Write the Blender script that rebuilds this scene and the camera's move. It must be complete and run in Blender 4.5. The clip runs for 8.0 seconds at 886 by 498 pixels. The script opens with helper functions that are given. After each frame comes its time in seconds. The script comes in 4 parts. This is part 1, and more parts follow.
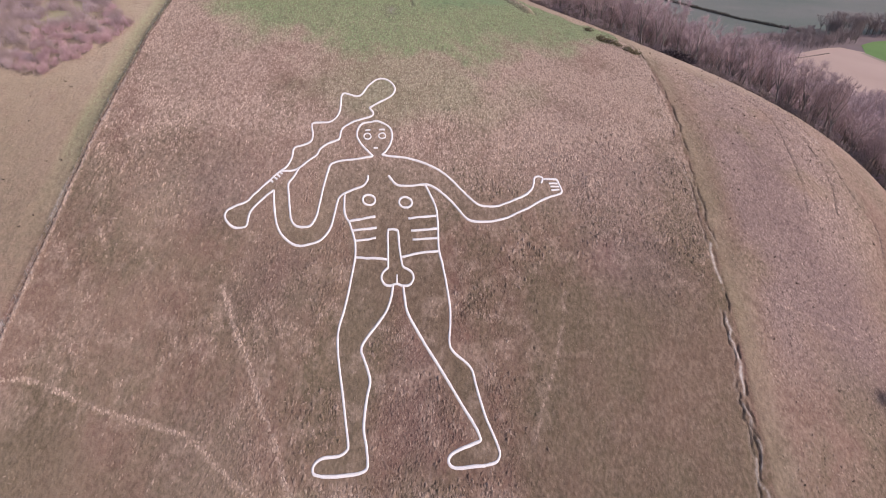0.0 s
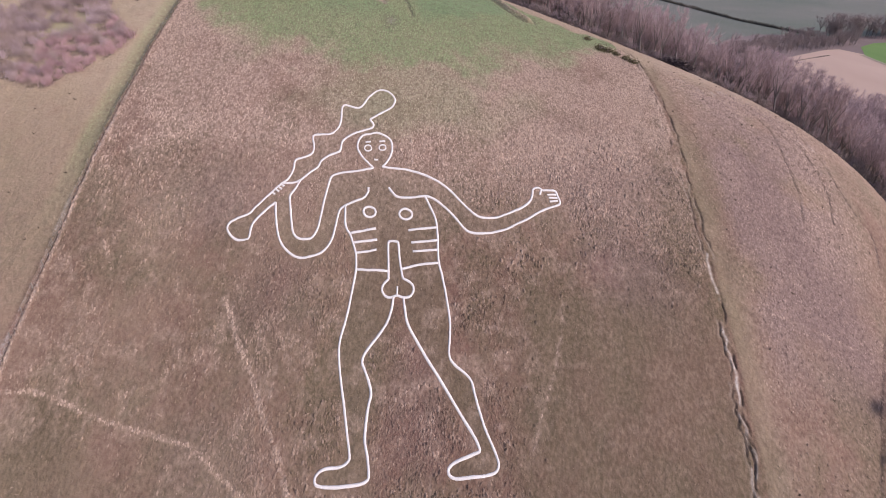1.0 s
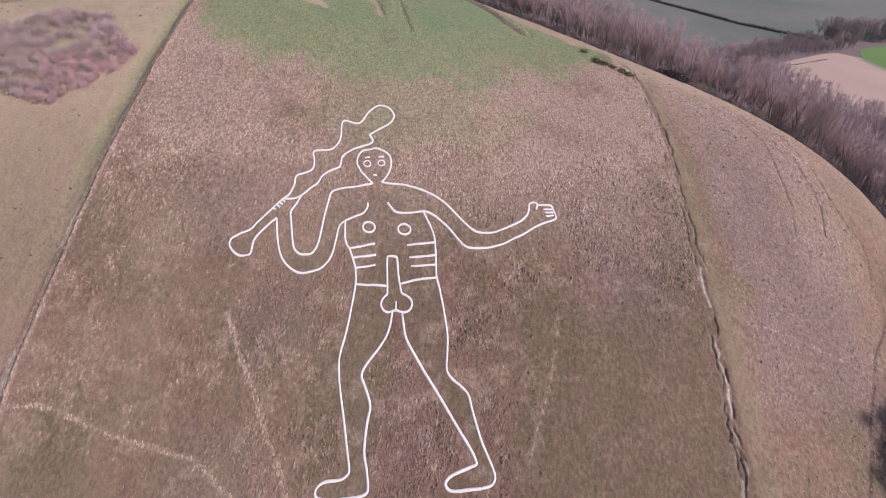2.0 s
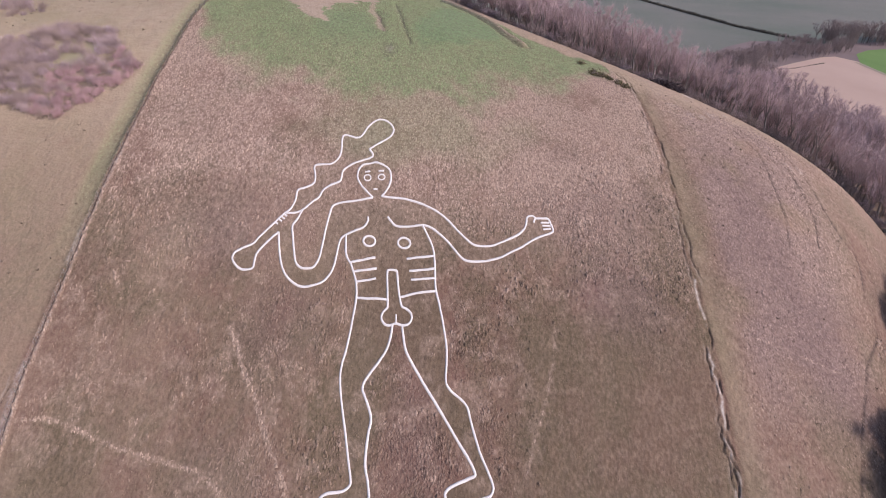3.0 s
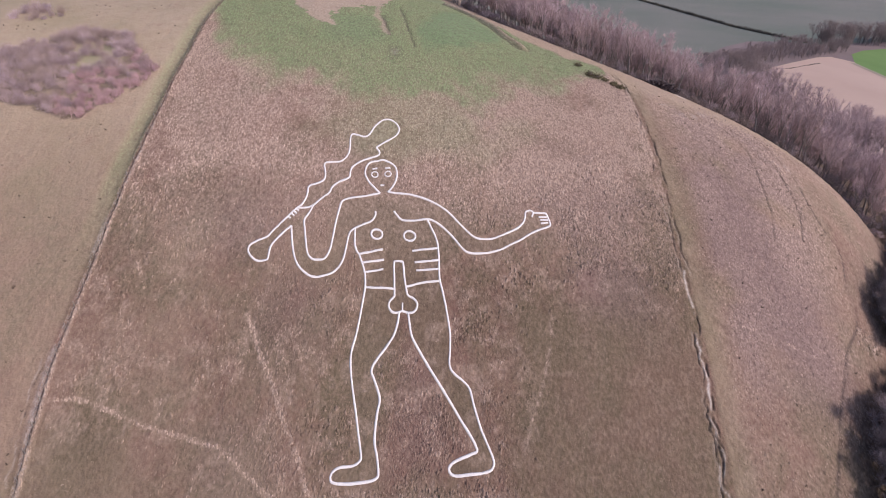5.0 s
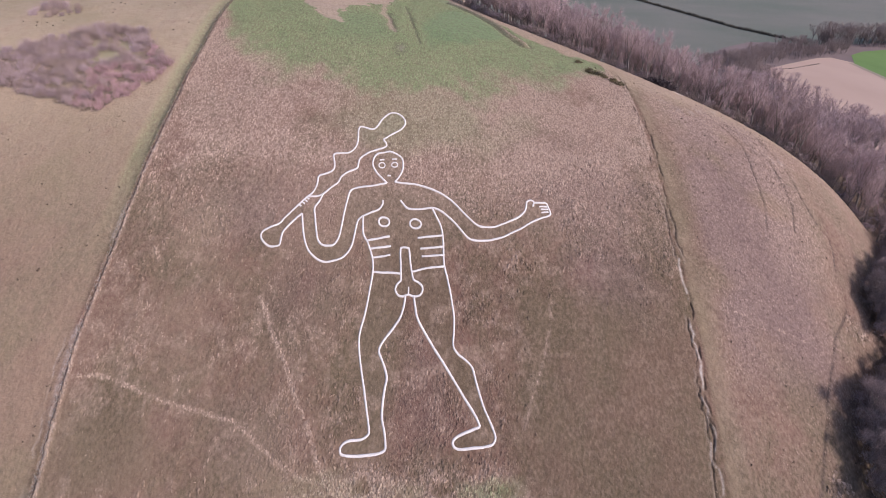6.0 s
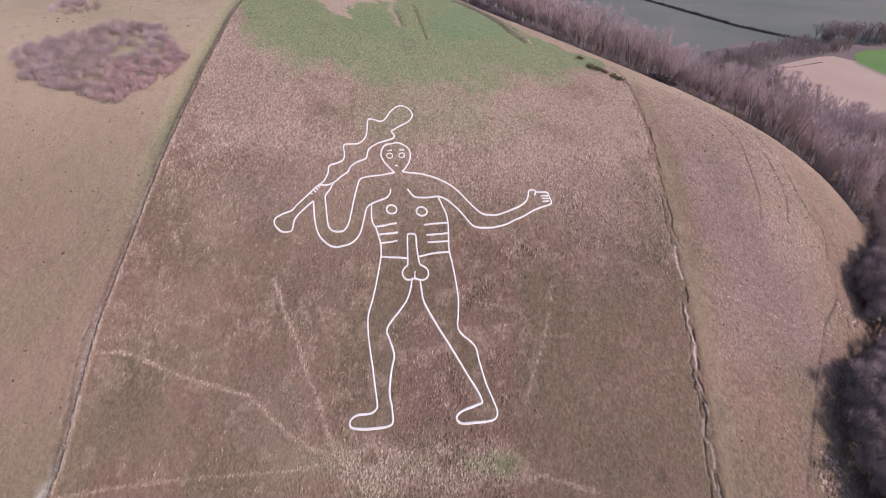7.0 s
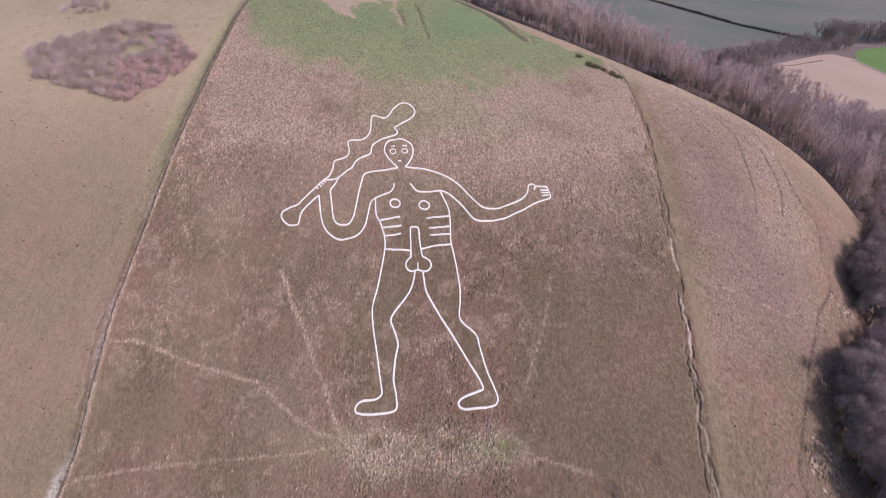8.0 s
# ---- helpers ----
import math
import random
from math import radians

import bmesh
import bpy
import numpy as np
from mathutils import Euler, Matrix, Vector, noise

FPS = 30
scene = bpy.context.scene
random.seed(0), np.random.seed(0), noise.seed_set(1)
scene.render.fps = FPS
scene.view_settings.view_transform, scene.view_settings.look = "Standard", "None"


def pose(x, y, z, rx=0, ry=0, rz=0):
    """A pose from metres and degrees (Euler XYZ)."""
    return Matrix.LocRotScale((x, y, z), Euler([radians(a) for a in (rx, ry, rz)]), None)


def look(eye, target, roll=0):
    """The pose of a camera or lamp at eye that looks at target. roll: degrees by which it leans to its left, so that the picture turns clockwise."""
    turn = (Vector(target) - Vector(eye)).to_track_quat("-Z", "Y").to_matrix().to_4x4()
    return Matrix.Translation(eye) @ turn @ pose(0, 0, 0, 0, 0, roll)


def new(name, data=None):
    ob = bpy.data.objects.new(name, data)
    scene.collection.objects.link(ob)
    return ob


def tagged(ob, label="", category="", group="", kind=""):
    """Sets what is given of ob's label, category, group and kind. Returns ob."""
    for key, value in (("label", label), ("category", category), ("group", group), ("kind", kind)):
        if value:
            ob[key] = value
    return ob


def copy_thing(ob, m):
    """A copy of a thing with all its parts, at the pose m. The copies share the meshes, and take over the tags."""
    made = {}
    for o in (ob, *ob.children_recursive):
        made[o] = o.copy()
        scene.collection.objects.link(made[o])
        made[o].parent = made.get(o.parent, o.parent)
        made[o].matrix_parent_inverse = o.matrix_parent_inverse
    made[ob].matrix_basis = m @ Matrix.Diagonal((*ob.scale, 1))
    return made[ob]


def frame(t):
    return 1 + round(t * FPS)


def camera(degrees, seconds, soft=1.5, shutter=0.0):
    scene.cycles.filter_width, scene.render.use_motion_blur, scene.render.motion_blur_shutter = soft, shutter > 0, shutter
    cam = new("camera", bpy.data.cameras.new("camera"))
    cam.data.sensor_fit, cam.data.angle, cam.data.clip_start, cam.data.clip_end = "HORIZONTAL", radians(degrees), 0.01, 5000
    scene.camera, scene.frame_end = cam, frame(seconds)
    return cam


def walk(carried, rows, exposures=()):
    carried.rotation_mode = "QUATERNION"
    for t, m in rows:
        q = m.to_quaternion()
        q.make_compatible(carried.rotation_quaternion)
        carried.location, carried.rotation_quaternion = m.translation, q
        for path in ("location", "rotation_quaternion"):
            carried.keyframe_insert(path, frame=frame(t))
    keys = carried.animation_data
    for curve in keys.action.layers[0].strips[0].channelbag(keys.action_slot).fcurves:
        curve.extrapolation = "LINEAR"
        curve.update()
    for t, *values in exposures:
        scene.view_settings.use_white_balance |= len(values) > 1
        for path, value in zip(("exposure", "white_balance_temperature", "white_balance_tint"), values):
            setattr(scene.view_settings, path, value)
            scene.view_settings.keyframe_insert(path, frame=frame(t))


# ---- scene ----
cam = camera(82.5, 8.0, soft=1.0)
PATH = [
    (0, (-0.036, 0.015, 57.06), (-0.036, 1.746, 56.059), -0.0),
    (0.5, (0.0, 0.064, 57.868), (-0.002, 1.797, 56.868), -0.1),
    (1, (0.087, 0.106, 59.232), (0.085, 1.836, 58.229), -0.1),
    (1.5, (0.315, 0.027, 60.582), (0.313, 1.759, 59.58), -0.1),
    (2, (0.546, -0.079, 62.059), (0.542, 1.652, 61.057), -0.2),
    (3.5, (0.639, -0.704, 65.701), (0.637, 1.027, 64.7), -0.3),
    (4, (0.47, -1.763, 66.207), (0.469, -0.033, 65.204), -0.3),
    (4.5, (0.236, -3.366, 66.392), (0.235, -1.636, 65.387), -0.3),
    (6, (-0.533, -9.995, 66.16), (-0.541, -8.264, 65.158), -0.1),
    (6.5, (-0.741, -12.401, 66.147), (-0.755, -10.671, 65.143), -0.1),
    (7, (-0.765, -14.845, 66.057), (-0.787, -13.115, 65.053), -0.1),
    (7.5, (-0.889, -16.97, 66.135), (-0.914, -15.242, 65.129), -0.1),
    (8, (-0.739, -18.003, 66.239), (-0.769, -16.273, 65.234), -0.3),
]

walk(cam, [(t, look(eye, target, roll)) for t, eye, target, roll in PATH],
     exposures=[(0.0, 0.12, 6260, 22), (2.0, 0.12, 6210, 22), (4.0, 0.12, 6150, 22), (8.0, 0.12, 6150, 22)])

# ---------------------------------------------------------------- light
SUN_EL, SUN_AZ = 34.0, 119.0       # degrees; azimuth clockwise from the +y axis
world = bpy.data.worlds.new("world")
scene.world = world
world.use_nodes = True
sky = world.node_tree.nodes.new("ShaderNodeTexSky")
sky.sky_type = "NISHITA"
sky.sun_disc = False
sky.sun_elevation = radians(SUN_EL)
sky.sun_rotation = radians(SUN_AZ)
sky.air_density, sky.dust_density = 1.0, 2.0
back = world.node_tree.nodes["Background"]
back.inputs["Strength"].default_value = 0.15
world.node_tree.links.new(sky.outputs[0], back.inputs["Color"])
sun = new("sun", bpy.data.lights.new("sun", "SUN"))
sun.data.energy, sun.data.angle, sun.data.color = 2.9, radians(2.0), (1.0, 0.92, 0.83)
sun_way = Vector((math.sin(radians(SUN_AZ)) * math.cos(radians(SUN_EL)),
                  math.cos(radians(SUN_AZ)) * math.cos(radians(SUN_EL)), math.sin(radians(SUN_EL))))
sun.matrix_world = look(sun_way * 300, (0, 0, 0))


# ---------------------------------------------------------------- shape of the land
HILL = {(0, 0): 30.97, (0, 1): 35.39, (0, 2): -10.48, (0, 3): -6.25, (0, 4): 0.83, (0, 5): 0.96, (1, 0): -9.39,
        (1, 1): -9.5, (1, 2): -5.03, (1, 3): -1.96, (1, 4): 2.5, (2, 0): -5.27, (2, 1): -3.28, (2, 2): -2.92,
        (2, 3): 0.7, (3, 0): -1.04, (3, 1): 7.51, (3, 2): -0.89, (4, 0): -3.02, (4, 1): 3.18, (5, 0): -2.6}


def hill(x, y):
    """Height of the smooth hill and the valley round it: a polynomial dome, straight slopes outside, soft cap and floor."""
    x, y = np.asarray(x, float), np.asarray(y, float)
    xc, yc = np.clip(x, -85, 125), np.clip(y, 30, 180)
    u, v, du, dv = (xc - 10) / 80, (yc - 90) / 60, (x - xc) / 80, (y - yc) / 60
    z = 0.0
    for (i, j), c in HILL.items():
        z = z + c * u ** i * v ** j
        if i:
            z = z + c * i * u ** (i - 1) * v ** j * du
        if j:
            z = z + c * j * u ** i * v ** (j - 1) * dv
    z = -8 * np.logaddexp(-z / 8, -66 / 8)
    floor = -17 + 0.048 * (np.clip(y, -150, 1500) - 60) + 18 * np.exp(-((x - 145) / 45) ** 2 - ((y - 150) / 50) ** 2)
    return 4 * np.logaddexp(z / 4, floor / 4)


def hashed(i, j, seed):
    i, j = np.atleast_1d(i), np.atleast_1d(j)
    n = (i.astype(np.uint64) * np.uint64(0x9E3779B1) + j.astype(np.uint64) * np.uint64(0x85EBCA77) + np.uint64(seed * 668265263 + 12345)) & np.uint64(0xFFFFFFFF)
    for shift, factor in ((16, 0x7FEB352D), (15, 0x846CA68B)):
        n = ((n ^ (n >> np.uint64(shift))) * np.uint64(factor)) & np.uint64(0xFFFFFFFF)
    return ((n ^ (n >> np.uint64(16))) & np.uint64(0xFFFF)).astype(float) / 65535.0


def bumps(x, y, size, seed=0):
    """Smooth value noise, 0 to 1, with lumps of that many metres."""
    x, y = np.asarray(x, float) / size, np.asarray(y, float) / size
    i, j = np.floor(x).astype(np.int64), np.floor(y).astype(np.int64)
    fx, fy = x - i, y - j
    fx, fy = fx * fx * (3 - 2 * fx), fy * fy * (3 - 2 * fy)
    a, b = hashed(i, j, seed).reshape(fx.shape), hashed(i + 1, j, seed).reshape(fx.shape)
    c, d = hashed(i, j + 1, seed).reshape(fx.shape), hashed(i + 1, j + 1, seed).reshape(fx.shape)
    return (a * (1 - fx) + b * fx) * (1 - fy) + (c * (1 - fx) + d * fx) * fy


def cloud(x, y, size, seed=0):
    return (bumps(x, y, size, seed) + 0.5 * bumps(x, y, size / 2.1, seed + 1) + 0.25 * bumps(x, y, size / 4.3, seed + 2)) / 1.75


def step(a, b, v):
    t = np.clip((np.asarray(v, float) - a) / (b - a), 0, 1)
    return t * t * (3 - 2 * t)


def near(x, y, pts):
    """Distance in plan to a line of points."""
    best = np.full(np.shape(x), 1e9)
    for (ax, ay), (bx, by) in zip(pts, pts[1:]):
        dx, dy = bx - ax, by - ay
        t = np.clip(((x - ax) * dx + (y - ay) * dy) / (dx * dx + dy * dy + 1e-9), 0, 1)
        best = np.minimum(best, np.hypot(x - ax - t * dx, y - ay - t * dy))
    return best


def smooth_line(pts, per=6, closed=False):
    """A Catmull-Rom curve through points in plan."""
    p = [Vector((a, b)) for a, b in pts]
    if len(p) == 2:
        return [tuple(p[0].lerp(p[1], k / per)) for k in range(per + 1)]
    if closed:
        p = [p[-1]] + p + [p[0], p[1]]
    else:
        p = [2 * p[0] - p[1]] + p + [2 * p[-1] - p[-2]]
    out = []
    for a, b, c, d in zip(p, p[1:], p[2:], p[3:]):
        for k in range(per):
            t = k / per
            q = 0.5 * (2 * b + (c - a) * t + (2 * a - 5 * b + 4 * c - d) * t * t + (3 * b - a - 3 * c + d) * t ** 3)
            out.append((q.x, q.y))
    out.append(tuple(p[-2]))
    return out


# lines on the hill, in plan
LEFT_EDGE = [(-64.0, 20), (-63.2, 30.9), (-62.1, 35.8), (-62.3, 46.1), (-62.2, 54.7), (-61.2, 62.6), (-60.6, 69), (-59.3, 83.7),
             (-57.6, 98.3), (-56.5, 115), (-57.0, 137), (-58, 175)]
RIGHT_EDGE = [(41.6, 20), (42.1, 32.4), (42.3, 37), (42.8, 41.6), (43.3, 46.5), (43.3, 50.7), (43.7, 55.2), (44, 60.3), (44, 67),
              (44.1, 71.1), (43.9, 76.2), (44.4, 83.1), (44.8, 94.1), (45.1, 106.1), (45.6, 122), (44, 129), (40.5, 140)]
TROD = {  # worn paths through the grass: line, half width, strength
    "a": ([(-59.9, 50.3), (-55.9, 50.3), (-51.7, 49.2), (-45.8, 47.5), (-39.6, 46.3), (-33.5, 45.1), (-30.2, 42.9), (-27, 40.8), (-22.9, 39), (-18.1, 37.7)], 0.72, 0.85),
    "b": ([(-61.1, 32.5), (-52.3, 33.9), (-43.6, 34.9), (-34.5, 35.6), (-26.3, 36.2), (-19, 37.3)], 0.55, 0.7),
    "c": ([(-32.7, 61.8), (-31.1, 59.2), (-29.4, 56.1), (-26.8, 52.4), (-24.7, 48.4), (-22.2, 44.6), (-20.3, 40.9), (-18.6, 38.4)], 0.95, 1.15),
    "d": ([(10.4, 38.5), (13.4, 36.3), (18.8, 35.2), (23.3, 34.3)], 0.9, 0.6),
    "e": ([(18.5, 63.3), (17.5, 58.5), (16, 53.9), (13.5, 48.7), (12.3, 45.4)], 0.6, 0.65),
    "f": ([(47.4, 66.3), (51.9, 65.4), (56.1, 64.7), (59.9, 64.1), (63.2, 63.5), (68.3, 62.7)], 0.5, 0.5),
}
RUTS = [  # eroded ruts of the edge paths: line, half width, depth, chalk and painted sunlight on the lip
    ([(43.2, 134), (45.2, 128.1), (44.7, 120), (44.8, 113.7), (44.3, 105.9), (44.1, 101.8), (44, 96.4), (44, 94)], 0.24, 0.34, 0.17),
    ([(45.2, 133.5), (46, 126.5), (45.6, 116.2), (46, 108.7), (45.7, 104.2), (45.9, 98.6), (45.4, 92.7), (45.2, 88.8), (44.9, 85.3), (45, 81.9), (44.9, 78.1), (45.3, 75.6), (45.5, 72.5)], 0.19, 0.34, 0.14),
    ([(43.3, 88), (43.7, 85.4), (44, 83.1), (43.9, 79.8), (43.6, 77.3), (43.7, 75), (43.6, 73.3)], 0.16, 0.32, 0.24),
    ([(44.6, 73), (44.2, 70.1), (44.3, 66.9), (44.5, 64.3), (44.2, 62.8), (44, 60.3), (43.9, 58), (44.1, 56.2), (43.7, 54.3), (43.7, 52.3)], 0.22, 0.48, 0.70),
    ([(43.1, 63), (43.0, 59), (42.8, 55), (42.5, 51.5), (42.2, 49.3), (42.2, 47.2), (42, 45.2), (41.9, 43.5), (41.5, 40.7), (41.1, 38.4), (40.8, 36.1), (40.6, 33), (40.2, 20)], 0.18, 0.40, 0.14),
    ([(43.2, 51), (43.8, 49.5), (43.1, 47.3), (43.3, 45.6), (42.3, 43), (42.7, 41.6), (42.7, 40.1), (42.5, 37.8), (42.4, 35.9), (42.6, 34.8), (42.2, 32), (41.8, 20)], 0.22, 0.44, 0.39),
    ([(42.9, 49), (43.7, 46.6), (43.2, 44.6), (42.5, 43.2)], 0.19, 0.36, 0.35),
    ([(42.2, 38), (42, 36.2), (41.9, 34.8), (41.4, 31), (41, 20)], 0.18, 0.36, 0.28),
    ([(-63.2, 55), (-63.5, 52), (-63.7, 49.6), (-63.5, 46.5), (-63.1, 43.5), (-63, 40.6)], 0.16, 0.16, 0.24),
    ([(-62.6, 56), (-62.5, 51), (-62.6, 47), (-62.4, 43)], 0.14, 0.14, 0.28),
]
SHEEP = [  # narrow dark sheep tracks on the flank
    [(74, 138), (79.5, 128.4), (80, 122.8), (81, 114), (82.5, 106), (81.9, 96.9), (82.5, 91.7), (84.6, 88), (84, 85), (81, 78.5), (81.8, 75.9), (80.5, 72.1), (78.2, 69.6),
     (74, 65.2), (71.9, 61.6), (66.9, 53.8), (64.9, 49.8), (62.2, 45.1), (59.6, 40.6), (57.8, 37.2), (58, 34.2), (58, 24)],
    [(70, 121), (74.1, 114.6), (78, 107.2), (77.7, 98.2), (76.9, 92.1), (74.5, 86.1)],
    [(69, 117), (71.7, 109.2), (70, 98.1), (69.1, 91.2), (67, 84)],
]
GREEN_LOW = [(-60, 150), (-56.3, 133), (-50.5, 117), (-46.2, 110.4), (-37, 106.6), (-26.2, 105.8), (-18.8, 102), (-9.4, 100), (2.2, 101.6),
             (9.6, 107), (19, 114), (34.9, 120), (42, 128), (44, 170)]
GREEN_TOP = [(-60, 400), (-5, 225), (4, 187), (10, 165), (16, 151), (21, 142.5), (27, 138), (32, 135), (42, 137), (46, 110)]
TRACTOR = [[(-11.6, 146), (-8.6, 130.5), (-6.7, 121.9)], [(-15.6, 137), (-12.8, 125.9)]]
BANK = [(1, 176), (6.5, 163), (10.8, 155), (14.4, 146.5), (17.3, 138), (20.6, 133)]      # a low pale bank round the mown patch
MOWN = [(-6.5, 132.5), (-4, 142), (1, 154), (9, 152), (13, 144), (16.4, 134.4), (12, 129), (5, 124.5), (-5, 121.3)]
PALE_PATCH = [(-41, 146), (-37.7, 139.6), (-34.1, 133.2), (-29.5, 127.7), (-26.8, 127.5), (-27.9, 133), (-25.5, 138.9), (-14.9, 147), (-14, 162), (-40, 168)]
PALE_STREAK = [(-18, 145), (-16.2, 136), (-13.9, 126.5)]
WOOD_EDGE = [(8, 205), (16, 178), (24, 163), (34, 156), (45, 151), (54, 147), (63, 143), (72, 140), (81, 137), (90, 133), (98, 129), (105, 124), (111, 118),
             (112, 108), (106, 99), (99, 91), (92, 85), (86, 80.5), (84.6, 74.5), (87.5, 69), (83, 64.5), (75.5, 60), (71.8, 56), (69.2, 52), (67.8, 48), (66, 43.5), (68.3, 38.5), (70, 30), (66, 20)]
SCRUB = [(-101.5, 107.7), (-99, 111.1), (-93.5, 116.4), (-87.6, 118.9), (-83.5, 122.5), (-79.1, 122.7), (-72.8, 119.5), (-65.8, 113.8), (-61.3, 107.7),
         (-62.5, 104), (-65.6, 101.4), (-71.9, 97.1), (-73, 95.1), (-77.8, 96.1), (-85.8, 97.1), (-90.8, 98.3), (-96.2, 100.4), (-99.7, 104.8)]
SCRUB_FAR = [(-103.9, 127.9), (-103, 134.5), (-95.4, 134.9), (-91.9, 128), (-96.6, 125.5)]
FIGURE = []          # outlines of the close-cropped turf inside the chalk figure, filled in below
LE, RE = np.array(LEFT_EDGE).T, np.array(RIGHT_EDGE).T
GL, GT = np.array(GREEN_LOW).T, np.array(GREEN_TOP).T


def left_of(y):
    return np.interp(y, LE[1], LE[0])


def right_of(y):
    return np.interp(y, RE[1], RE[0])


def within(x, y, poly):
    """Whether points lie inside an outline, by even-odd crossings."""
    inside = np.zeros(np.shape(x), bool)
    for (ax, ay), (bx, by) in zip(poly, poly[1:] + poly[:1]):
        if ay != by:
            inside ^= ((ay > y) != (by > y)) & (x < (bx - ax) * (y - ay) / (by - ay) + ax)
    return inside


def beyond_wood(x, y):
    return ~within(x, y, WOOD_EDGE + [(-900, 20), (-900, 205)])


def scars(x, y):
    """The eroded paths along both edges of the enclosure: depth, dark soil with painted shade, and chalk of braided,
    broken ruts.
    """
    x, y = np.asarray(x, float), np.asarray(y, float)
    depth, soil_shade, chalk = (np.zeros(x.shape) for _ in range(3))
    close = np.flatnonzero(((x > 36) & (x < 50) | (x < -56) & (x > -70)) & (y > 15) & (y < 140))
    cx, cy = x.ravel()[close], y.ravel()[close]
    d, e, c = (np.zeros(cx.shape) for _ in range(3))
    for k, (line, half, deep, lip) in enumerate(RUTS):
        wobble = 0.5 * (bumps(0 * cx, cy, 2.2, 121 + k) - 0.5) + 0.6 * (bumps(0.3 * cx, cy, 0.9, 141 + k) - 0.5)
        gap = near(cx + wobble, cy, line)
        torn = 0.15 + 0.85 * step(0.3, 0.5, bumps(0 * cx, cy, 2.3, 23 + k))
        width = half * (0.35 + 0.6 * bumps(0 * cx, cy, 1.1, 33 + k))
        rut = np.exp(-(gap / width) ** 2) * torn
        # dark soil colour also carries the shadow inside the rut
        d, e = np.maximum(d, deep * rut), np.maximum(e, 0.95 * rut)
        if lip:
            # chalk on the left wall only; its paleness includes the sun on that wall
            side = near(cx + wobble + 1.9 * half, cy, line)
            c = np.maximum(c, lip * np.exp(-(side / (0.9 * half)) ** 2) * step(0.3, 0.55, 0.6 * bumps(0 * cx, cy, 3.1, 43 + k) + 0.4 * bumps(cx, cy, 0.6, 53)))
    depth.ravel()[close], soil_shade.ravel()[close], chalk.ravel()[close] = d, e, c * (1 - e)
    return depth, soil_shade, chalk


def trod(x, y):
    """How far the grass is trodden pale along the worn paths, 0 to 1."""
    best = np.zeros(np.shape(x))
    for line, half, strength in TROD.values():
        w = 0.33 * half * (0.6 + 0.9 * bumps(x, y, 1.7, 61))
        best = np.maximum(best, strength * step(1.6, 0.5, near(x, y, line) / w) * step(0.1, 0.5, bumps(x, y, 1.6, 63) + 0.15))
    return best


def relief(x, y):
    """Metres by which the ground differs from the smooth hill: lumps, ditches, terraces and tracks."""
    x, y = np.asarray(x, float), np.asarray(y, float)
    z = 0.16 * (cloud(x, y, 5.0, 3) - 0.5) + 0.17 * (bumps(x, y, 1.3, 9) - 0.5)
    z = z - scars(x, y)[0]
    d = x - left_of(y)
    z = z - 0.55 * np.exp(-((d - 0.1 * (cloud(0 * x, y, 6.0, 31) - 0.5)) / 0.22) ** 2) + 0.16 * np.exp(-((d - 0.7) / 0.35) ** 2)
    z = z - 0.12 * step(-0.2, -0.6, d) * step(-4.6, -2.6, d)
    z = z - 0.5 * step(78, 100, y) * np.exp(-((d + 1.5) / 1.0) ** 2)
    for line in SHEEP:
        z = z - 0.24 * np.exp(-(near(x, y, line) / 0.26) ** 2)
    for line in TRACTOR:
        z = z - 0.30 * np.exp(-(near(x, y, line) / 0.5) ** 2)
    ridge = near(x, y, BANK)
    return z + 0.75 * np.exp(-(ridge / 0.8) ** 2) - 0.4 * np.exp(-((ridge - 1.7) / 0.5) ** 2)


def crest(x, y):
    """The strip of short beige grass between the green growth and the wood, 0 to 1."""
    return step(-1.5, 1.5, y - np.interp(x, GT[0], GT[1]) + 3 * (bumps(x, y, 3.0, 19) - 0.5)) * step(6, 14, x) * step(116, 128, y)


def mown(x, y):
    wx, wy = x + 3 * (cloud(x, y, 5.0, 35) - 0.5), y + 5 * (cloud(x, y, 5.0, 37) - 0.5)
    edge = np.where(within(wx, wy, MOWN), 1, -1) * near(wx, wy, MOWN + MOWN[:1])
    return step(-1.0, 2.5, edge + 1.5 * (bumps(x, y, 1.5, 36) - 0.5))


def pale_patch(x, y):
    wx, wy = x + 5 * (cloud(x, y, 4.0, 38) - 0.5), y + 6 * (cloud(x, y, 4.0, 39) - 0.5)
    return np.maximum(within(wx, wy, PALE_PATCH) * 1.0, 0.8 * step(1.3, 0.5, near(wx, wy, PALE_STREAK) / 1.0))


def ground_z(x, y):
    return hill(x, y) + relief(x, y)


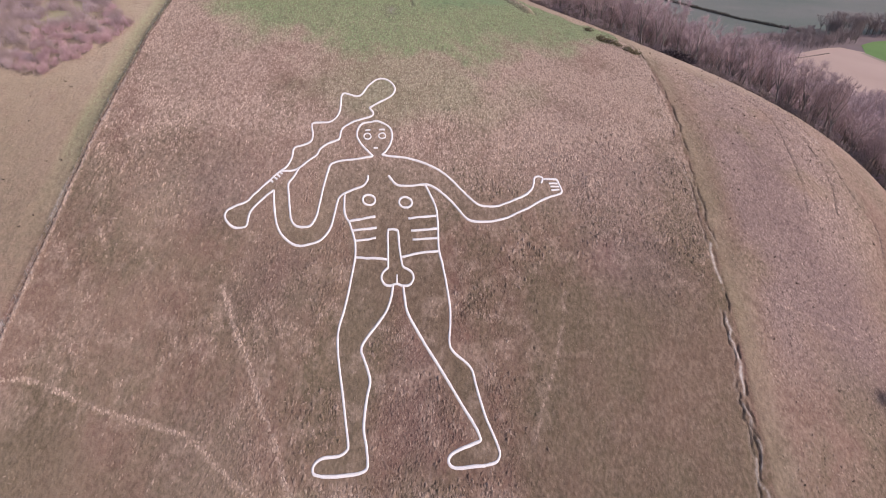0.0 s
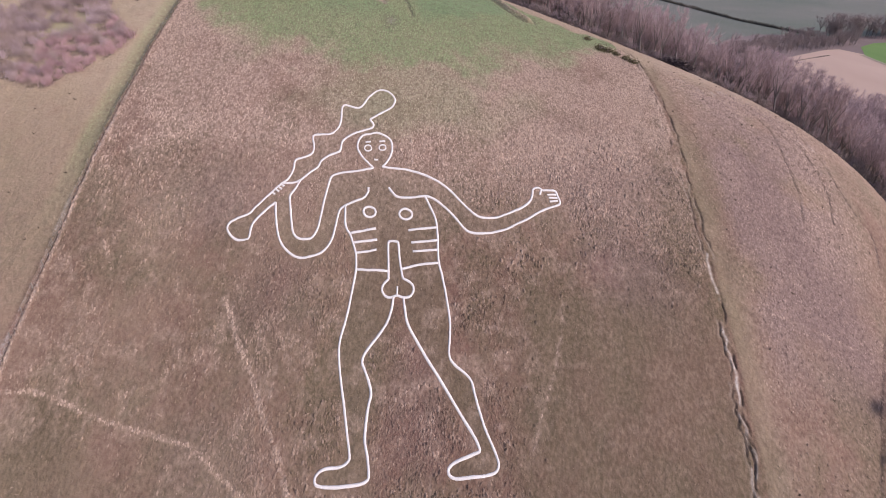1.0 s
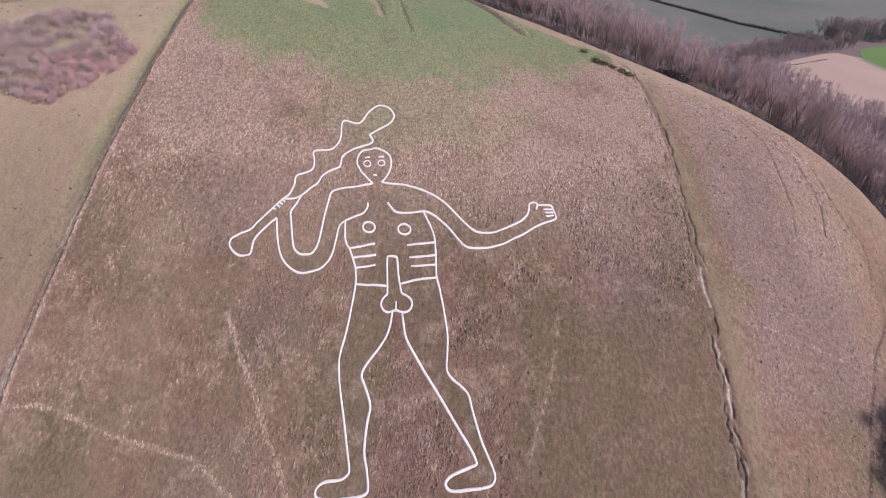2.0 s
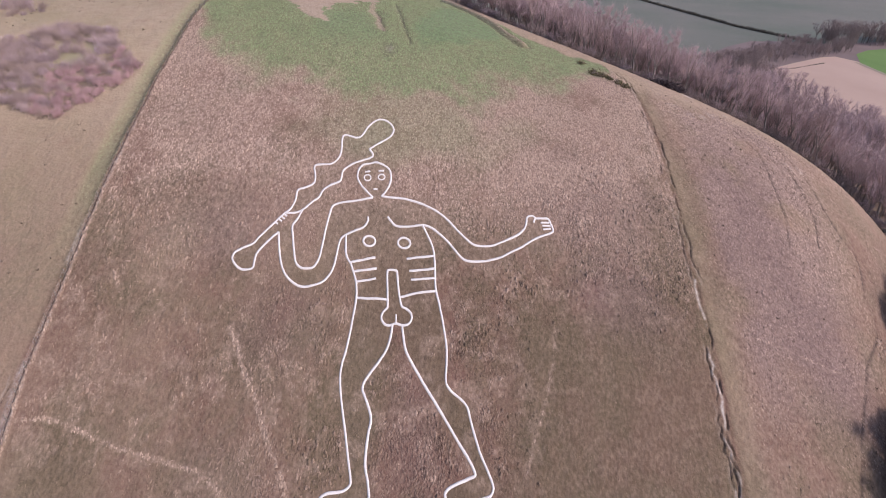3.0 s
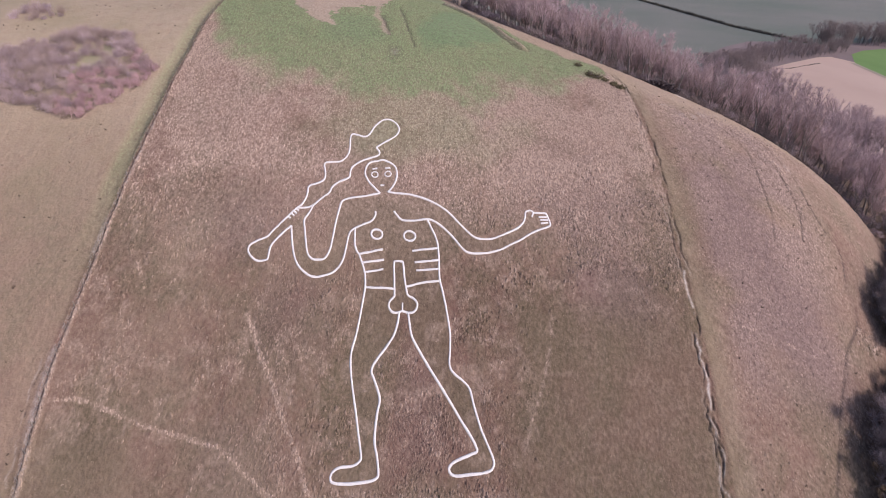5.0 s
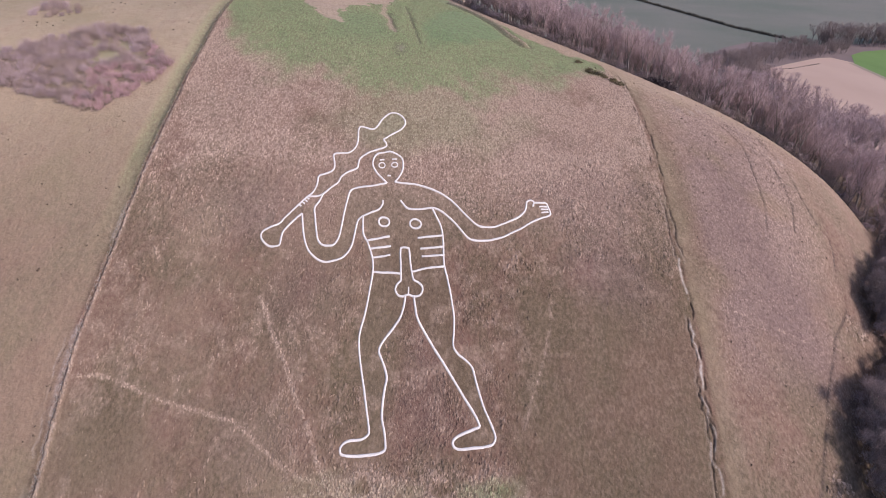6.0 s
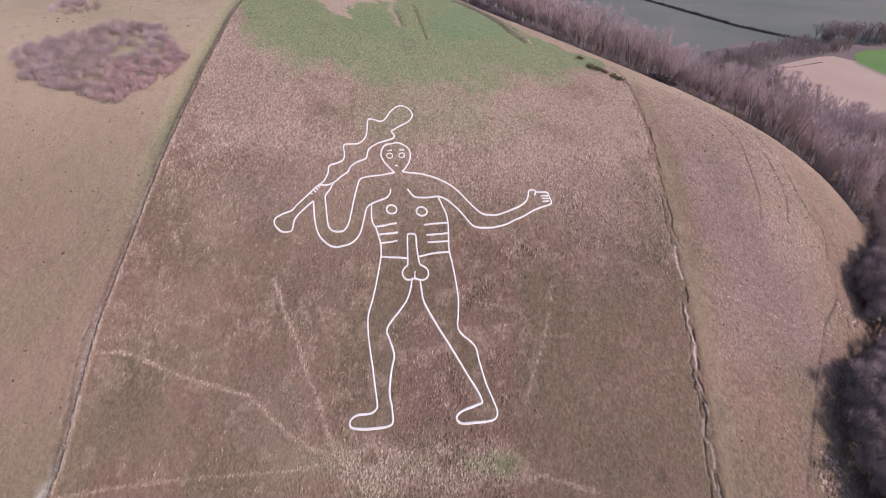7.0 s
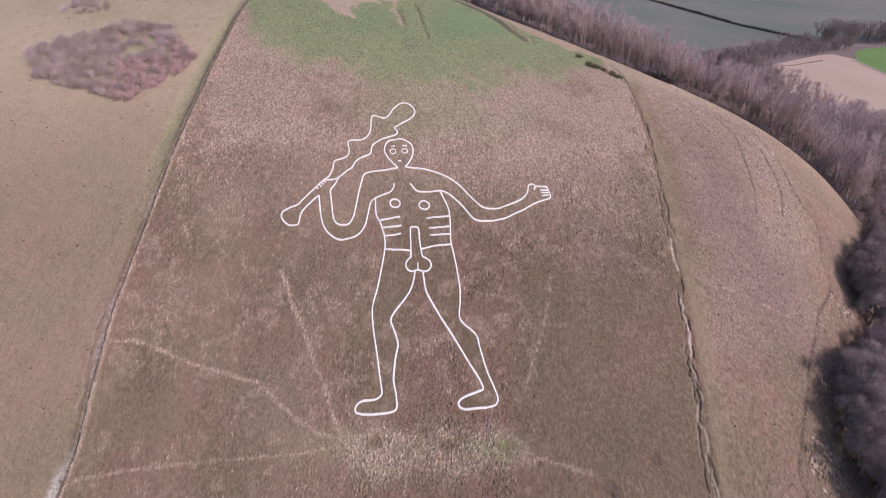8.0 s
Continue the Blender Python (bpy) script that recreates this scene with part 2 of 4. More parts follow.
def tints(x, y):
    """Where the sward leans to mauve heath grass, to cropped olive turf, and how thickly it is tussocked, each 0 to 1."""
    x, y = np.asarray(x, float), np.asarray(y, float)
    dl, dr = x - left_of(y), x - right_of(y)
    n = cloud(x, y, 10.0, 101)
    mauve = step(50, 66, y + 8 * (n - 0.5)) * step(4, 9, dr) * step(36, 24, dr - 0.15 * (y - 70)) * step(0.2, 0.55, n)
    for mx, my, ra, rb in ((26, 86, 14, 11), (-36, 76, 12, 8), (-4, 50, 6, 12), (30, 68, 10, 8), (-24, 62, 9, 12), (-30, 44, 10, 6)):
        mauve = np.maximum(mauve, (0.28 if my < 65 else 0.5) * step(1.3, 0.2, np.hypot((x - mx) / ra, (y - my) / rb) + 0.9 * (n - 0.5)))
    olive = 0.55 * step(6, 16, x) * step(70, 60, y) * step(1, -2, dr)
    olive = np.maximum(olive, 0.6 * step(1.2, 0.5, np.hypot((x + 54) / 9, (y - 42) / 6) + 0.8 * (n - 0.5)))
    olive = np.maximum(olive, 0.5 * step(0.5, 1.2, dr) * step(6.5, 3.0, dr))
    cropped = np.zeros(np.shape(x), bool)
    for ring in FIGURE:
        cropped |= within(x, y, ring)
    olive = np.where(cropped, 0.75, olive)
    lawn = mown(x, y)
    olive = np.maximum(olive, 0.45 * step(1.2, 0.6, np.hypot((x + 21) / 8, (y - 127) / 9) + 0.8 * (n - 0.5)))
    olive = np.maximum(olive, 0.8 * lawn)
    thick = step(0.43, 0.60, 0.6 * cloud(x, y, 9.0, 91) + 0.4 * cloud(x, y, 2.6, 92) + 0.08 * step(70, 88, y))
    thick = thick * (1 - 0.86 * step(-24, -38, x) * step(90, 76, y)) * (1 - 0.7 * step(8, 16, x) * step(66, 56, y))
    thick = np.maximum(thick, 0.9 * step(84, 98, y) * (dr < 0))
    feet = step(0.0, 0.4, 1 - np.hypot((x + 4) / 24, (y - 36.8) / 5.0))
    thick = np.where(cropped, 0.05, np.maximum(thick, np.maximum(0.8 * feet * step(0.3, 0.55, cloud(x, y, 2.0, 96)), np.maximum(0.75 * trod(x, y), np.exp(-((dl - 0.7) / 0.3) ** 2)))))
    thick = thick * (1 - 0.97 * lawn) * (1 - 0.97 * pale_patch(x, y)) * (1 - 0.97 * crest(x, y)) * (1 - 0.95 * np.exp(-(near(x, y, BANK) / 2.4) ** 2))
    thick = thick * (1 - 0.8 * step(1.2, 0.6, np.hypot((x + 21) / 8, (y - 127) / 9)))
    thick = thick * (1 - 0.75 * step(1.2, 0.6, np.hypot((x + 42) / 12, (y - 98) / 10) + 0.8 * (n - 0.5)))
    return mauve * np.where(cropped, 0.2, 1.0), olive, thick


def covers(x, y):
    """What grows where, each 0 to 1: green growth, straw, pasture, pale chalk, bare soil with painted shade, far
    farmland.
    """
    x, y = np.asarray(x, float), np.asarray(y, float)
    dl, dr = x - left_of(y), x - right_of(y)
    inside = step(-0.3, 0.3, dl) * step(0.3, -0.3, dr)
    n, m = cloud(x, y, 9.0, 41), cloud(x, y, 2.2, 47)
    wood = near(x, y, WOOD_EDGE[::2])
    edge = np.minimum((y - np.interp(x, GL[0], GL[1])) / 13 - 0.05, (np.interp(x, GT[0], GT[1]) - y) / 5 + 0.2)
    green = step(-0.35, 0.55, edge + 1.1 * (n - 0.5) + 0.7 * (m - 0.5)) * inside
    patch, beige = pale_patch(x, y), crest(x, y)
    dull = step(1.2, 0.5, np.hypot(x + 10.9, (y - 117.8) * 0.7) / 2.4 + 0.6 * (m - 0.5))
    green = np.maximum(0.9 * mown(x, y), green) * (1 - patch) * (1 - 0.95 * beige)
    green = green * (1 - 0.8 * np.exp(-(near(x, y, BANK) / 1.0) ** 2))
    green = np.maximum(green, 0.38 * inside * step(1.15, 0.4, np.hypot((x + 6) / 24, (y - 97) / 9) + 0.9 * (n - 0.5)))
    hollow = step(1.2, 0.6, np.hypot((x + 77) / 6.5, (y - 112) / 5) + 0.6 * (m - 0.5))
    green = np.maximum(green, 0.4 * hollow)
    # greener band left of the ditch, partly the hollow's shade put into the colour
    green = np.maximum(green, 0.5 * step(-0.1, -0.6, dl) * step(-4.6, -2.6, dl) * step(66, 90, y))
    straw = 0.95 * step(66, 90, y) * step(0.12, 0.6, cloud(x, y, 14, 51) * 0.6 + m * 0.4) * inside
    for sx, sy, ra, rb in ((34, 84, 14, 8), (-40, 81, 12, 5), (25, 95, 9, 4)):      # browner stretches among the straw
        straw = straw * (1 - 0.45 * step(1.25, 0.35, np.hypot((x - sx) / ra, (y - sy) / rb) + 1.4 * (n - 0.5)))
    straw = np.maximum(straw, 0.85 * inside * step(1.25, 0.5, np.hypot((x + 42) / 14, (y - 98) / 11) + 0.8 * (n - 0.5)) * (1 - green))
    straw = np.maximum(straw, 0.4 * inside * step(0.60, 0.78, cloud(x, y, 2.0, 55)))
    straw = np.maximum(straw, 0.4 * inside * step(0.56, 0.70, cloud(x, y, 2.2, 57)) * step(40, 48, y) * step(94, 84, y))
    straw = np.maximum(straw, 0.5 * patch) * (1 - 0.9 * beige)
    straw = straw * (1 - 0.75 * step(8, 18, x) * step(72, 60, y) * inside)
    worn = trod(x, y)
    straw = np.maximum(straw, 0.95 * worn)
    feet = 1 - np.hypot((x + 4) / 24, (y - 36.8) / 4.6) + 0.9 * (cloud(x, y, 4, 65) - 0.5)
    straw = np.maximum(straw, (0.6 + 0.35 * step(1.2, 0.5, np.hypot((x + 16) / 10, (y - 36.5) / 4))) * step(-0.05, 0.5, feet) * step(0.3, 0.55, cloud(x, y, 1.8, 69)) * inside)
    green = np.maximum(green, 0.6 * step(1.1, 0.4, np.hypot((x - 7) / 6, (y - 37.5) / 2.2) + 0.8 * (m - 0.5)))
    for gx, gy, ra, rb in ((-18, 37.6, 8, 3.0), (-8, 37, 5, 2.2), (-12, 33.5, 8, 2.0)):
        green = np.maximum(green, 0.2 * step(1.1, 0.4, np.hypot((x - gx) / ra, (y - gy) / rb) + 0.8 * (m - 0.5)))
    straw = np.maximum(straw, 1.0 * np.exp(-((dl - 0.6) / 0.35) ** 2) * (0.6 + 0.4 * step(0.2, 0.6, bumps(x, y, 2.0, 67))))
    straw = np.maximum(straw, (0.10 + 0.2 * step(0.35, 0.65, n) + 0.42 * step(85, 118, y) + 0.08 * step(64, 50, y) * step(0.4, 0.6, m)) * step(1.5, 5, dr))
    straw = np.maximum(straw, 0.5 * step(14, 4, np.abs(x - 76 - 0.1 * (y - 100))) * step(60, 85, y) * (1 - inside) * step(10, 20, dr))
    straw = np.maximum(straw, 0.75 * beige)
    # pasture browns downhill: the slope's shading put into the colour
    pasture = step(0.0, -1.5, dl) * (1 - 0.62 * step(115, 62, y)) + 0.06 * step(2, 6, dr) + (0.12 + 0.3 * m) * step(0.5, 1.5, dr) * step(5.5 + 4 * (n - 0.5), 2.0, dr)
    pasture = np.maximum(pasture, 0.4 * step(15, 7, wood) * step(112, 126, y) * (1 - green))
    pasture = np.maximum(pasture, np.maximum(0.45 * beige, 0.7 * patch))
    pasture = np.maximum(pasture, (0.18 + 0.4 * (n - 0.5)) * step(0, -26, x + 8 * (n - 0.5)) * step(86, 70, y) * inside)
    _, soil_shade, chalk = scars(x, y)
    chalk = np.maximum(chalk, 0.10 * patch)
    chalk = np.maximum(chalk, 0.75 * np.exp(-((dl + 0.95) / 0.75) ** 2) * step(38, 32, y) * step(0.15, 0.5, bumps(x, y, 1.6, 73)))
    chalk = np.maximum(chalk, 0.32 * np.exp(-((dl + 0.5) / 0.28) ** 2) * step(0.35, 0.65, bumps(0 * x, y, 6.0, 74)) * step(86, 70, y))
    for sx, sy, r in ((54.3, 119.7, 1.3), (58.3, 117.4, 1.5), (65.2, 121.5, 1.6), (61.5, 118.5, 1.2), (72, 127, 1.2), (79, 108.3, 1.5), (82.3, 109.3, 1.3), (-11, 118.4, 1.1)):
        chalk = np.maximum(chalk, 0.22 * step(1.2, 0.3, np.hypot(x - sx, (y - sy) * 0.8) / r + 0.8 * (m - 0.5)))
    chalk = np.maximum(chalk, 0.36 * np.exp(-((dl - 0.62) / 0.26) ** 2) * (0.4 + 0.6 * step(0.3, 0.6, bumps(0 * x, y, 2.4, 75))) * step(104, 90, y))
    chalk = np.maximum(chalk, 0.7 * step(1.2, 0.5, np.hypot((x - 65.8) / 1.6, (y - 137) / 2.2) + 0.8 * (m - 0.5)))
    # broken darker line along the ditch
    bare = np.maximum(soil_shade, np.exp(-(dl / 0.22) ** 2) * (0.55 + 0.45 * step(0.25, 0.55, bumps(0 * x, y, 2.0, 26))))
    # shade of that hollow, painted with the bare soil colour
    bare = np.maximum(bare, 0.4 * step(-0.1, -0.5, dl) * step(-3.2, -1.8, dl) * step(72, 92, y))
    bare = np.maximum(bare, 0.45 * dull)
    for line in SHEEP:
        bare = np.maximum(bare, 0.85 * np.exp(-(near(x, y, line) / 0.3) ** 2) * (0.2 + 0.8 * step(0.25, 0.5, bumps(x, y, 3.0, 77))))
    for sx, sy, r in ((33.3, 36.7, 1.0), (25.2, 32.4, 1.3)):
        bare = np.maximum(bare, 0.75 * step(1.15, 0.55, np.hypot(x - sx, y - sy) / r + 0.9 * (m - 0.5)))
    bare = np.maximum(bare, np.where(within(x + 5 * (n - 0.5), y + 5 * (cloud(x, y, 4.0, 43) - 0.5), SCRUB), 0.7 * step(0.3, 0.6, m + 0.1) * (1 - hollow), 0))
    for line in TRACTOR:
        bare = np.maximum(bare, 0.7 * np.exp(-(near(x, y, line) / 0.6) ** 2))
    # the bank's relief painted in: shaded foot dark, lit crest pale
    bare = np.maximum(bare, 0.75 * np.exp(-((near(x, y, BANK) - 1.7) / 0.5) ** 2))
    straw = np.maximum(straw, 0.9 * np.exp(-(near(x, y, BANK) / 0.9) ** 2))
    bare = np.maximum(bare, 0.45 * step(66, 50, wood) * np.where(beyond_wood(x, y), step(9.0, 15.0, wood), 0))
    farm = step(150, 185, np.hypot(x - 10, y - 70)) * step(60, 130, x + 0.1 * y)
    return green, straw, np.clip(pasture, 0, 1), np.clip(chalk, 0, 1), np.clip(bare, 0, 1), farm


# ---------------------------------------------------------------- materials
class Nodes:
    """Short ways to lay out one node material."""

    def __init__(self, name, rough=0.9):
        self.mat = bpy.data.materials.new(name)
        self.mat.use_nodes = True
        self.tree = self.mat.node_tree
        self.out = self.tree.nodes["Principled BSDF"]
        self.out.inputs["Roughness"].default_value = rough
        self.out.inputs["Specular IOR Level"].default_value = 0.2

    def add(self, kind, **sets):
        n = self.tree.nodes.new(kind)
        for k, v in sets.items():
            n.inputs[k.replace("_", " ")].default_value = v
        return n

    def link(self, a, b):
        self.tree.links.new(a, b)

    def noise(self, scale, detail=4.0, rough=0.6, squash=None):
        n = self.add("ShaderNodeTexNoise", Scale=scale, Detail=detail, Roughness=rough)
        co = self.add("ShaderNodeTexCoord").outputs["Object"]
        if squash:
            m = self.add("ShaderNodeMapping", Scale=squash)
            self.link(co, m.inputs["Vector"])
            co = m.outputs[0]
        self.link(co, n.inputs["Vector"])
        return n.outputs["Fac"]

    def ramp(self, fac, *stops):
        n = self.add("ShaderNodeValToRGB")
        el = n.color_ramp.elements
        while len(el) < len(stops):
            el.new(0.5)
        for e, (p, c) in zip(el, stops):
            e.position, e.color = p, (*c, 1)
        self.link(fac, n.inputs["Fac"])
        return n.outputs["Color"]

    def mix(self, fac, a, b, way="MIX"):
        n = self.tree.nodes.new("ShaderNodeMix")
        n.data_type, n.blend_type = "RGBA", way
        for value, socket in ((fac, n.inputs[0]), (a, n.inputs[6]), (b, n.inputs[7])):
            if isinstance(value, (int, float)):
                socket.default_value = value
            elif isinstance(value, tuple):
                socket.default_value = (*value, 1)
            else:
                self.link(value, socket)
        return n.outputs[2]

    def calc(self, op, a, b=0.0):
        n = self.tree.nodes.new("ShaderNodeMath")
        n.operation, n.use_clamp = op, True
        for value, socket in ((a, n.inputs[0]), (b, n.inputs[1])):
            if isinstance(value, (int, float)):
                socket.default_value = value
            else:
                self.link(value, socket)
        return n.outputs[0]

    def field(self, name):
        n = self.add("ShaderNodeAttribute")
        n.attribute_name = name
        s = self.add("ShaderNodeSeparateColor")
        self.link(n.outputs["Color"], s.inputs[0])
        return s.outputs[0], s.outputs[1], s.outputs[2]

    def island(self):
        return self.add("ShaderNodeNewGeometry").outputs["Random Per Island"]

    def thing(self):
        return self.add("ShaderNodeObjectInfo").outputs["Random"]

    def done(self, color, bump=None, strength=0.5, distance=0.1):
        self.link(color, self.out.inputs["Base Color"])
        if bump is not None:
            b = self.add("ShaderNodeBump", Strength=strength, Distance=distance)
            self.link(bump, b.inputs["Height"])
            self.link(b.outputs[0], self.out.inputs["Normal"])
        return self.mat


def sward(k, fine, grain):
    """The colours of the hill's growth, by what grows there; fine: a 0 to 1 value that varies from tuft to tuft; grain breaks the borders."""
    green, straw, pasture = k.field("cover")
    straw = k.calc("ADD", k.calc("MULTIPLY", straw, 0.55), k.calc("MULTIPLY", k.calc("MULTIPLY", straw, grain), 0.9))
    green = k.calc("ADD", k.calc("MULTIPLY", green, 0.6), k.calc("MULTIPLY", k.calc("MULTIPLY", green, grain), 0.8))
    wide = k.noise(0.09, 5.0)
    mood = k.ramp(k.noise(0.06, 7.0, 0.68, (1.3, 0.8, 1)), (0.42, (0, 0, 0)), (0.58, (1, 1, 1)))
    brown = k.mix(mood, k.mix(wide, (0.112, 0.061, 0.046), (0.172, 0.099, 0.076)), k.mix(wide, (0.074, 0.058, 0.034), (0.118, 0.089, 0.054)))
    brown = k.mix(fine, brown, (0.270, 0.184, 0.135))
    pale = k.mix(fine, (0.265, 0.188, 0.146), (0.540, 0.400, 0.315))
    turf = k.mix(wide, (0.310, 0.236, 0.163), (0.425, 0.328, 0.232))
    turf = k.mix(k.ramp(k.noise(0.35, 6.0, 0.75), (0.5, (0, 0, 0)), (0.75, (1, 1, 1))), turf, (0.285, 0.195, 0.142))
    turf = k.mix(k.calc("MULTIPLY", fine, 0.55), turf, (0.440, 0.340, 0.240))
    turf = k.mix(k.ramp(k.noise(0.045, 5.0, 0.65), (0.46, (0, 0, 0)), (0.66, (0.6, 0.6, 0.6))), turf, (0.270, 0.222, 0.134))
    lush = k.mix(fine, (0.088, 0.152, 0.060), (0.265, 0.348, 0.168))
    mauve, olive, _ = k.field("tint")
    lush = k.mix(olive, k.mix(k.calc("MULTIPLY", k.noise(0.22, 4.0), 0.7), lush, k.mix(fine, (0.170, 0.168, 0.090), (0.440, 0.405, 0.250))), k.mix(fine, (0.100, 0.170, 0.076), (0.205, 0.285, 0.142)))
    brown = k.mix(mauve, brown, k.mix(fine, (0.130, 0.085, 0.077), (0.285, 0.196, 0.180)))
    brown = k.mix(olive, brown, k.mix(fine, (0.108, 0.080, 0.052), (0.208, 0.156, 0.108)))
    c = k.mix(straw, brown, pale)
    c = k.mix(pasture, c, turf)
    return k.mix(green, c, lush)


def make_ground():
    k = Nodes("hill_turf", 0.95)
    fine = k.ramp(k.noise(1.5, 4.0, 0.62, (1.4, 0.8, 1)), (0.36, (0, 0, 0)), (0.78, (0.8, 0.8, 0.8)))
    c = sward(k, fine, fine)
    chalk, bare, farm = k.field("wear_shade")
    torn = k.ramp(k.noise(1.6, 5.0, 0.7), (0.36, (0.35, 0.35, 0.35)), (0.6, (1, 1, 1)))
    bare, chalk = k.calc("MULTIPLY", k.calc("MULTIPLY", bare, torn), 1.15), k.calc("MULTIPLY", k.calc("MULTIPLY", chalk, torn), 1.15)
    crop = k.mix(k.ramp(k.noise(0.008, 4.0), (0.35, (0, 0, 0)), (0.65, (1, 1, 1))), (0.132, 0.148, 0.118), (0.182, 0.175, 0.150))
    c = k.mix(farm, c, crop)
    # bare soil colour, which also serves for shade painted in ruts and hollows
    c = k.mix(bare, c, k.mix(fine, (0.060, 0.042, 0.035), (0.155, 0.115, 0.098)))
    c = k.mix(chalk, c, k.mix(fine, (0.45, 0.40, 0.36), (0.72, 0.68, 0.63)))
    lumps = k.calc("ADD", k.calc("MULTIPLY", k.noise(2.2, 4.0, 0.6), 0.4), k.calc("MULTIPLY", k.noise(0.9, 4.0, 0.6), 0.6))
    return k.done(c, lumps, 1.0, 0.38)


def make_tuft():
    k = Nodes("grass_blades", 0.85)
    tussock = k.field("tint")[2]
    hair = k.ramp(k.noise(3.5, 3.0, 0.7, (2.0, 0.7, 1)), (0.36, (0, 0, 0)), (0.66, (1, 1, 1)))
    tone = k.ramp(k.calc("ADD", k.calc("MULTIPLY", tussock, 0.6), k.calc("MULTIPLY", hair, 0.4)), (0.2, (0, 0, 0)), (0.9, (1, 1, 1)))
    c = sward(k, tone, tussock)
    return k.done(c, k.noise(5.0, 4.0, 0.7, (2.2, 0.7, 1)), 0.6, 0.12)


def make_chalk():
    k = Nodes("rammed_chalk", 0.9)
    c = k.mix(k.noise(1.1, 5.0), (0.60, 0.565, 0.545), (0.76, 0.72, 0.70))
    c = k.mix(k.ramp(k.noise(7.0, 5.0, 0.7), (0.55, (0, 0, 0)), (0.75, (1, 1, 1))), c, (0.60, 0.55, 0.50))
    return k.done(c, k.noise(9.0, 5.0), 0.5, 0.03)


def make_bark():
    k = Nodes("bare_bark", 0.9)
    c = k.mix(k.noise(1.5, 5.0, 0.7, (4, 4, 0.7)), (0.12, 0.097, 0.09), (0.29, 0.25, 0.235))
    c = k.mix(k.calc("MULTIPLY", k.thing(), 0.5), c, (0.27, 0.235, 0.21))
    return k.done(c, k.noise(6.0, 4.0), 0.6, 0.03)


def make_twig():
    k = Nodes("winter_twigs", 0.85)
    c = k.mix(k.island(), (0.36, 0.258, 0.266), (0.65, 0.505, 0.512))
    c = k.mix(k.calc("MULTIPLY", k.thing(), 0.6), c, (0.33, 0.245, 0.225))
    return k.done(c)


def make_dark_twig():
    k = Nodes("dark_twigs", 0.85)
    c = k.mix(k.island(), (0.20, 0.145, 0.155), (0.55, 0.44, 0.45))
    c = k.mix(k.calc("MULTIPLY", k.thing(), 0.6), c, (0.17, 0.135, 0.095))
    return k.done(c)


def make_thorn():
    k = Nodes("thorn_stems", 0.85)
    c = k.mix(k.island(), (0.24, 0.175, 0.19), (0.62, 0.48, 0.50))
    c = k.mix(k.calc("MULTIPLY", k.thing(), 0.7), c, (0.30, 0.225, 0.17))
    return k.done(c)


def make_briar():
    k = Nodes("briar_stems", 0.85)
    return k.done(k.mix(k.island(), (0.31, 0.19, 0.195), (0.62, 0.43, 0.435)))


def make_leaf(name, a, b):
    k = Nodes(name, 0.6)
    return k.done(k.mix(k.island(), a, b))


def make_post():
    k = Nodes("weathered_post", 0.85)
    c = k.mix(k.noise(5.0, 5.0, 0.7, (6, 6, 0.8)), (0.10, 0.08, 0.068), (0.23, 0.20, 0.175))
    return k.done(c, k.noise(14.0, 4.0), 0.5, 0.01)


def make_field(name, a, b, scale):
    k = Nodes(name, 0.95)
    c = k.mix(k.noise(scale, 5.0, 0.6, (1, 0.35, 1)), a, b)
    return k.done(c, k.noise(0.8, 5.0), 0.5, 0.15)


GROUND, TUFT, CHALK, BARK, TWIG, THORN, POST = (f() for f in (make_ground, make_tuft, make_chalk, make_bark, make_twig, make_thorn, make_post))
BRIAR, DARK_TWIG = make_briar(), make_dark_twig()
IVY = make_leaf("ivy_leaves", (0.020, 0.040, 0.020), (0.055, 0.085, 0.040))
GORSE = make_leaf("gorse_leaves", (0.075, 0.068, 0.035), (0.21, 0.175, 0.095))
# leaf colour darkened to hold the shade of the hollow at the crest
SHADED_BRAMBLE = make_leaf("shaded_bramble_leaves", (0.030, 0.022, 0.026), (0.095, 0.070, 0.074))
DEAD = make_leaf("dead_stalks", (0.055, 0.042, 0.030), (0.12, 0.085, 0.060))
HEDGE = make_leaf("hedge_twigs", (0.055, 0.050, 0.040), (0.12, 0.105, 0.080))
WIRE = Nodes("galvanised_wire", 0.5).mat
WIRE.node_tree.nodes["Principled BSDF"].inputs["Base Color"].default_value = (0.35, 0.35, 0.36, 1)
WIRE.node_tree.nodes["Principled BSDF"].inputs["Metallic"].default_value = 0.9
STUBBLE = make_field("pale_stubble", (0.385, 0.268, 0.212), (0.50, 0.365, 0.295), 0.03)
LEY = make_field("young_grass", (0.11, 0.19, 0.055), (0.17, 0.26, 0.085), 0.05)
ROUGH = make_field("valley_scrub", (0.135, 0.10, 0.095), (0.25, 0.19, 0.18), 0.06)
VERGE = make_field("field_margin", (0.24, 0.195, 0.15), (0.36, 0.295, 0.225), 0.1)


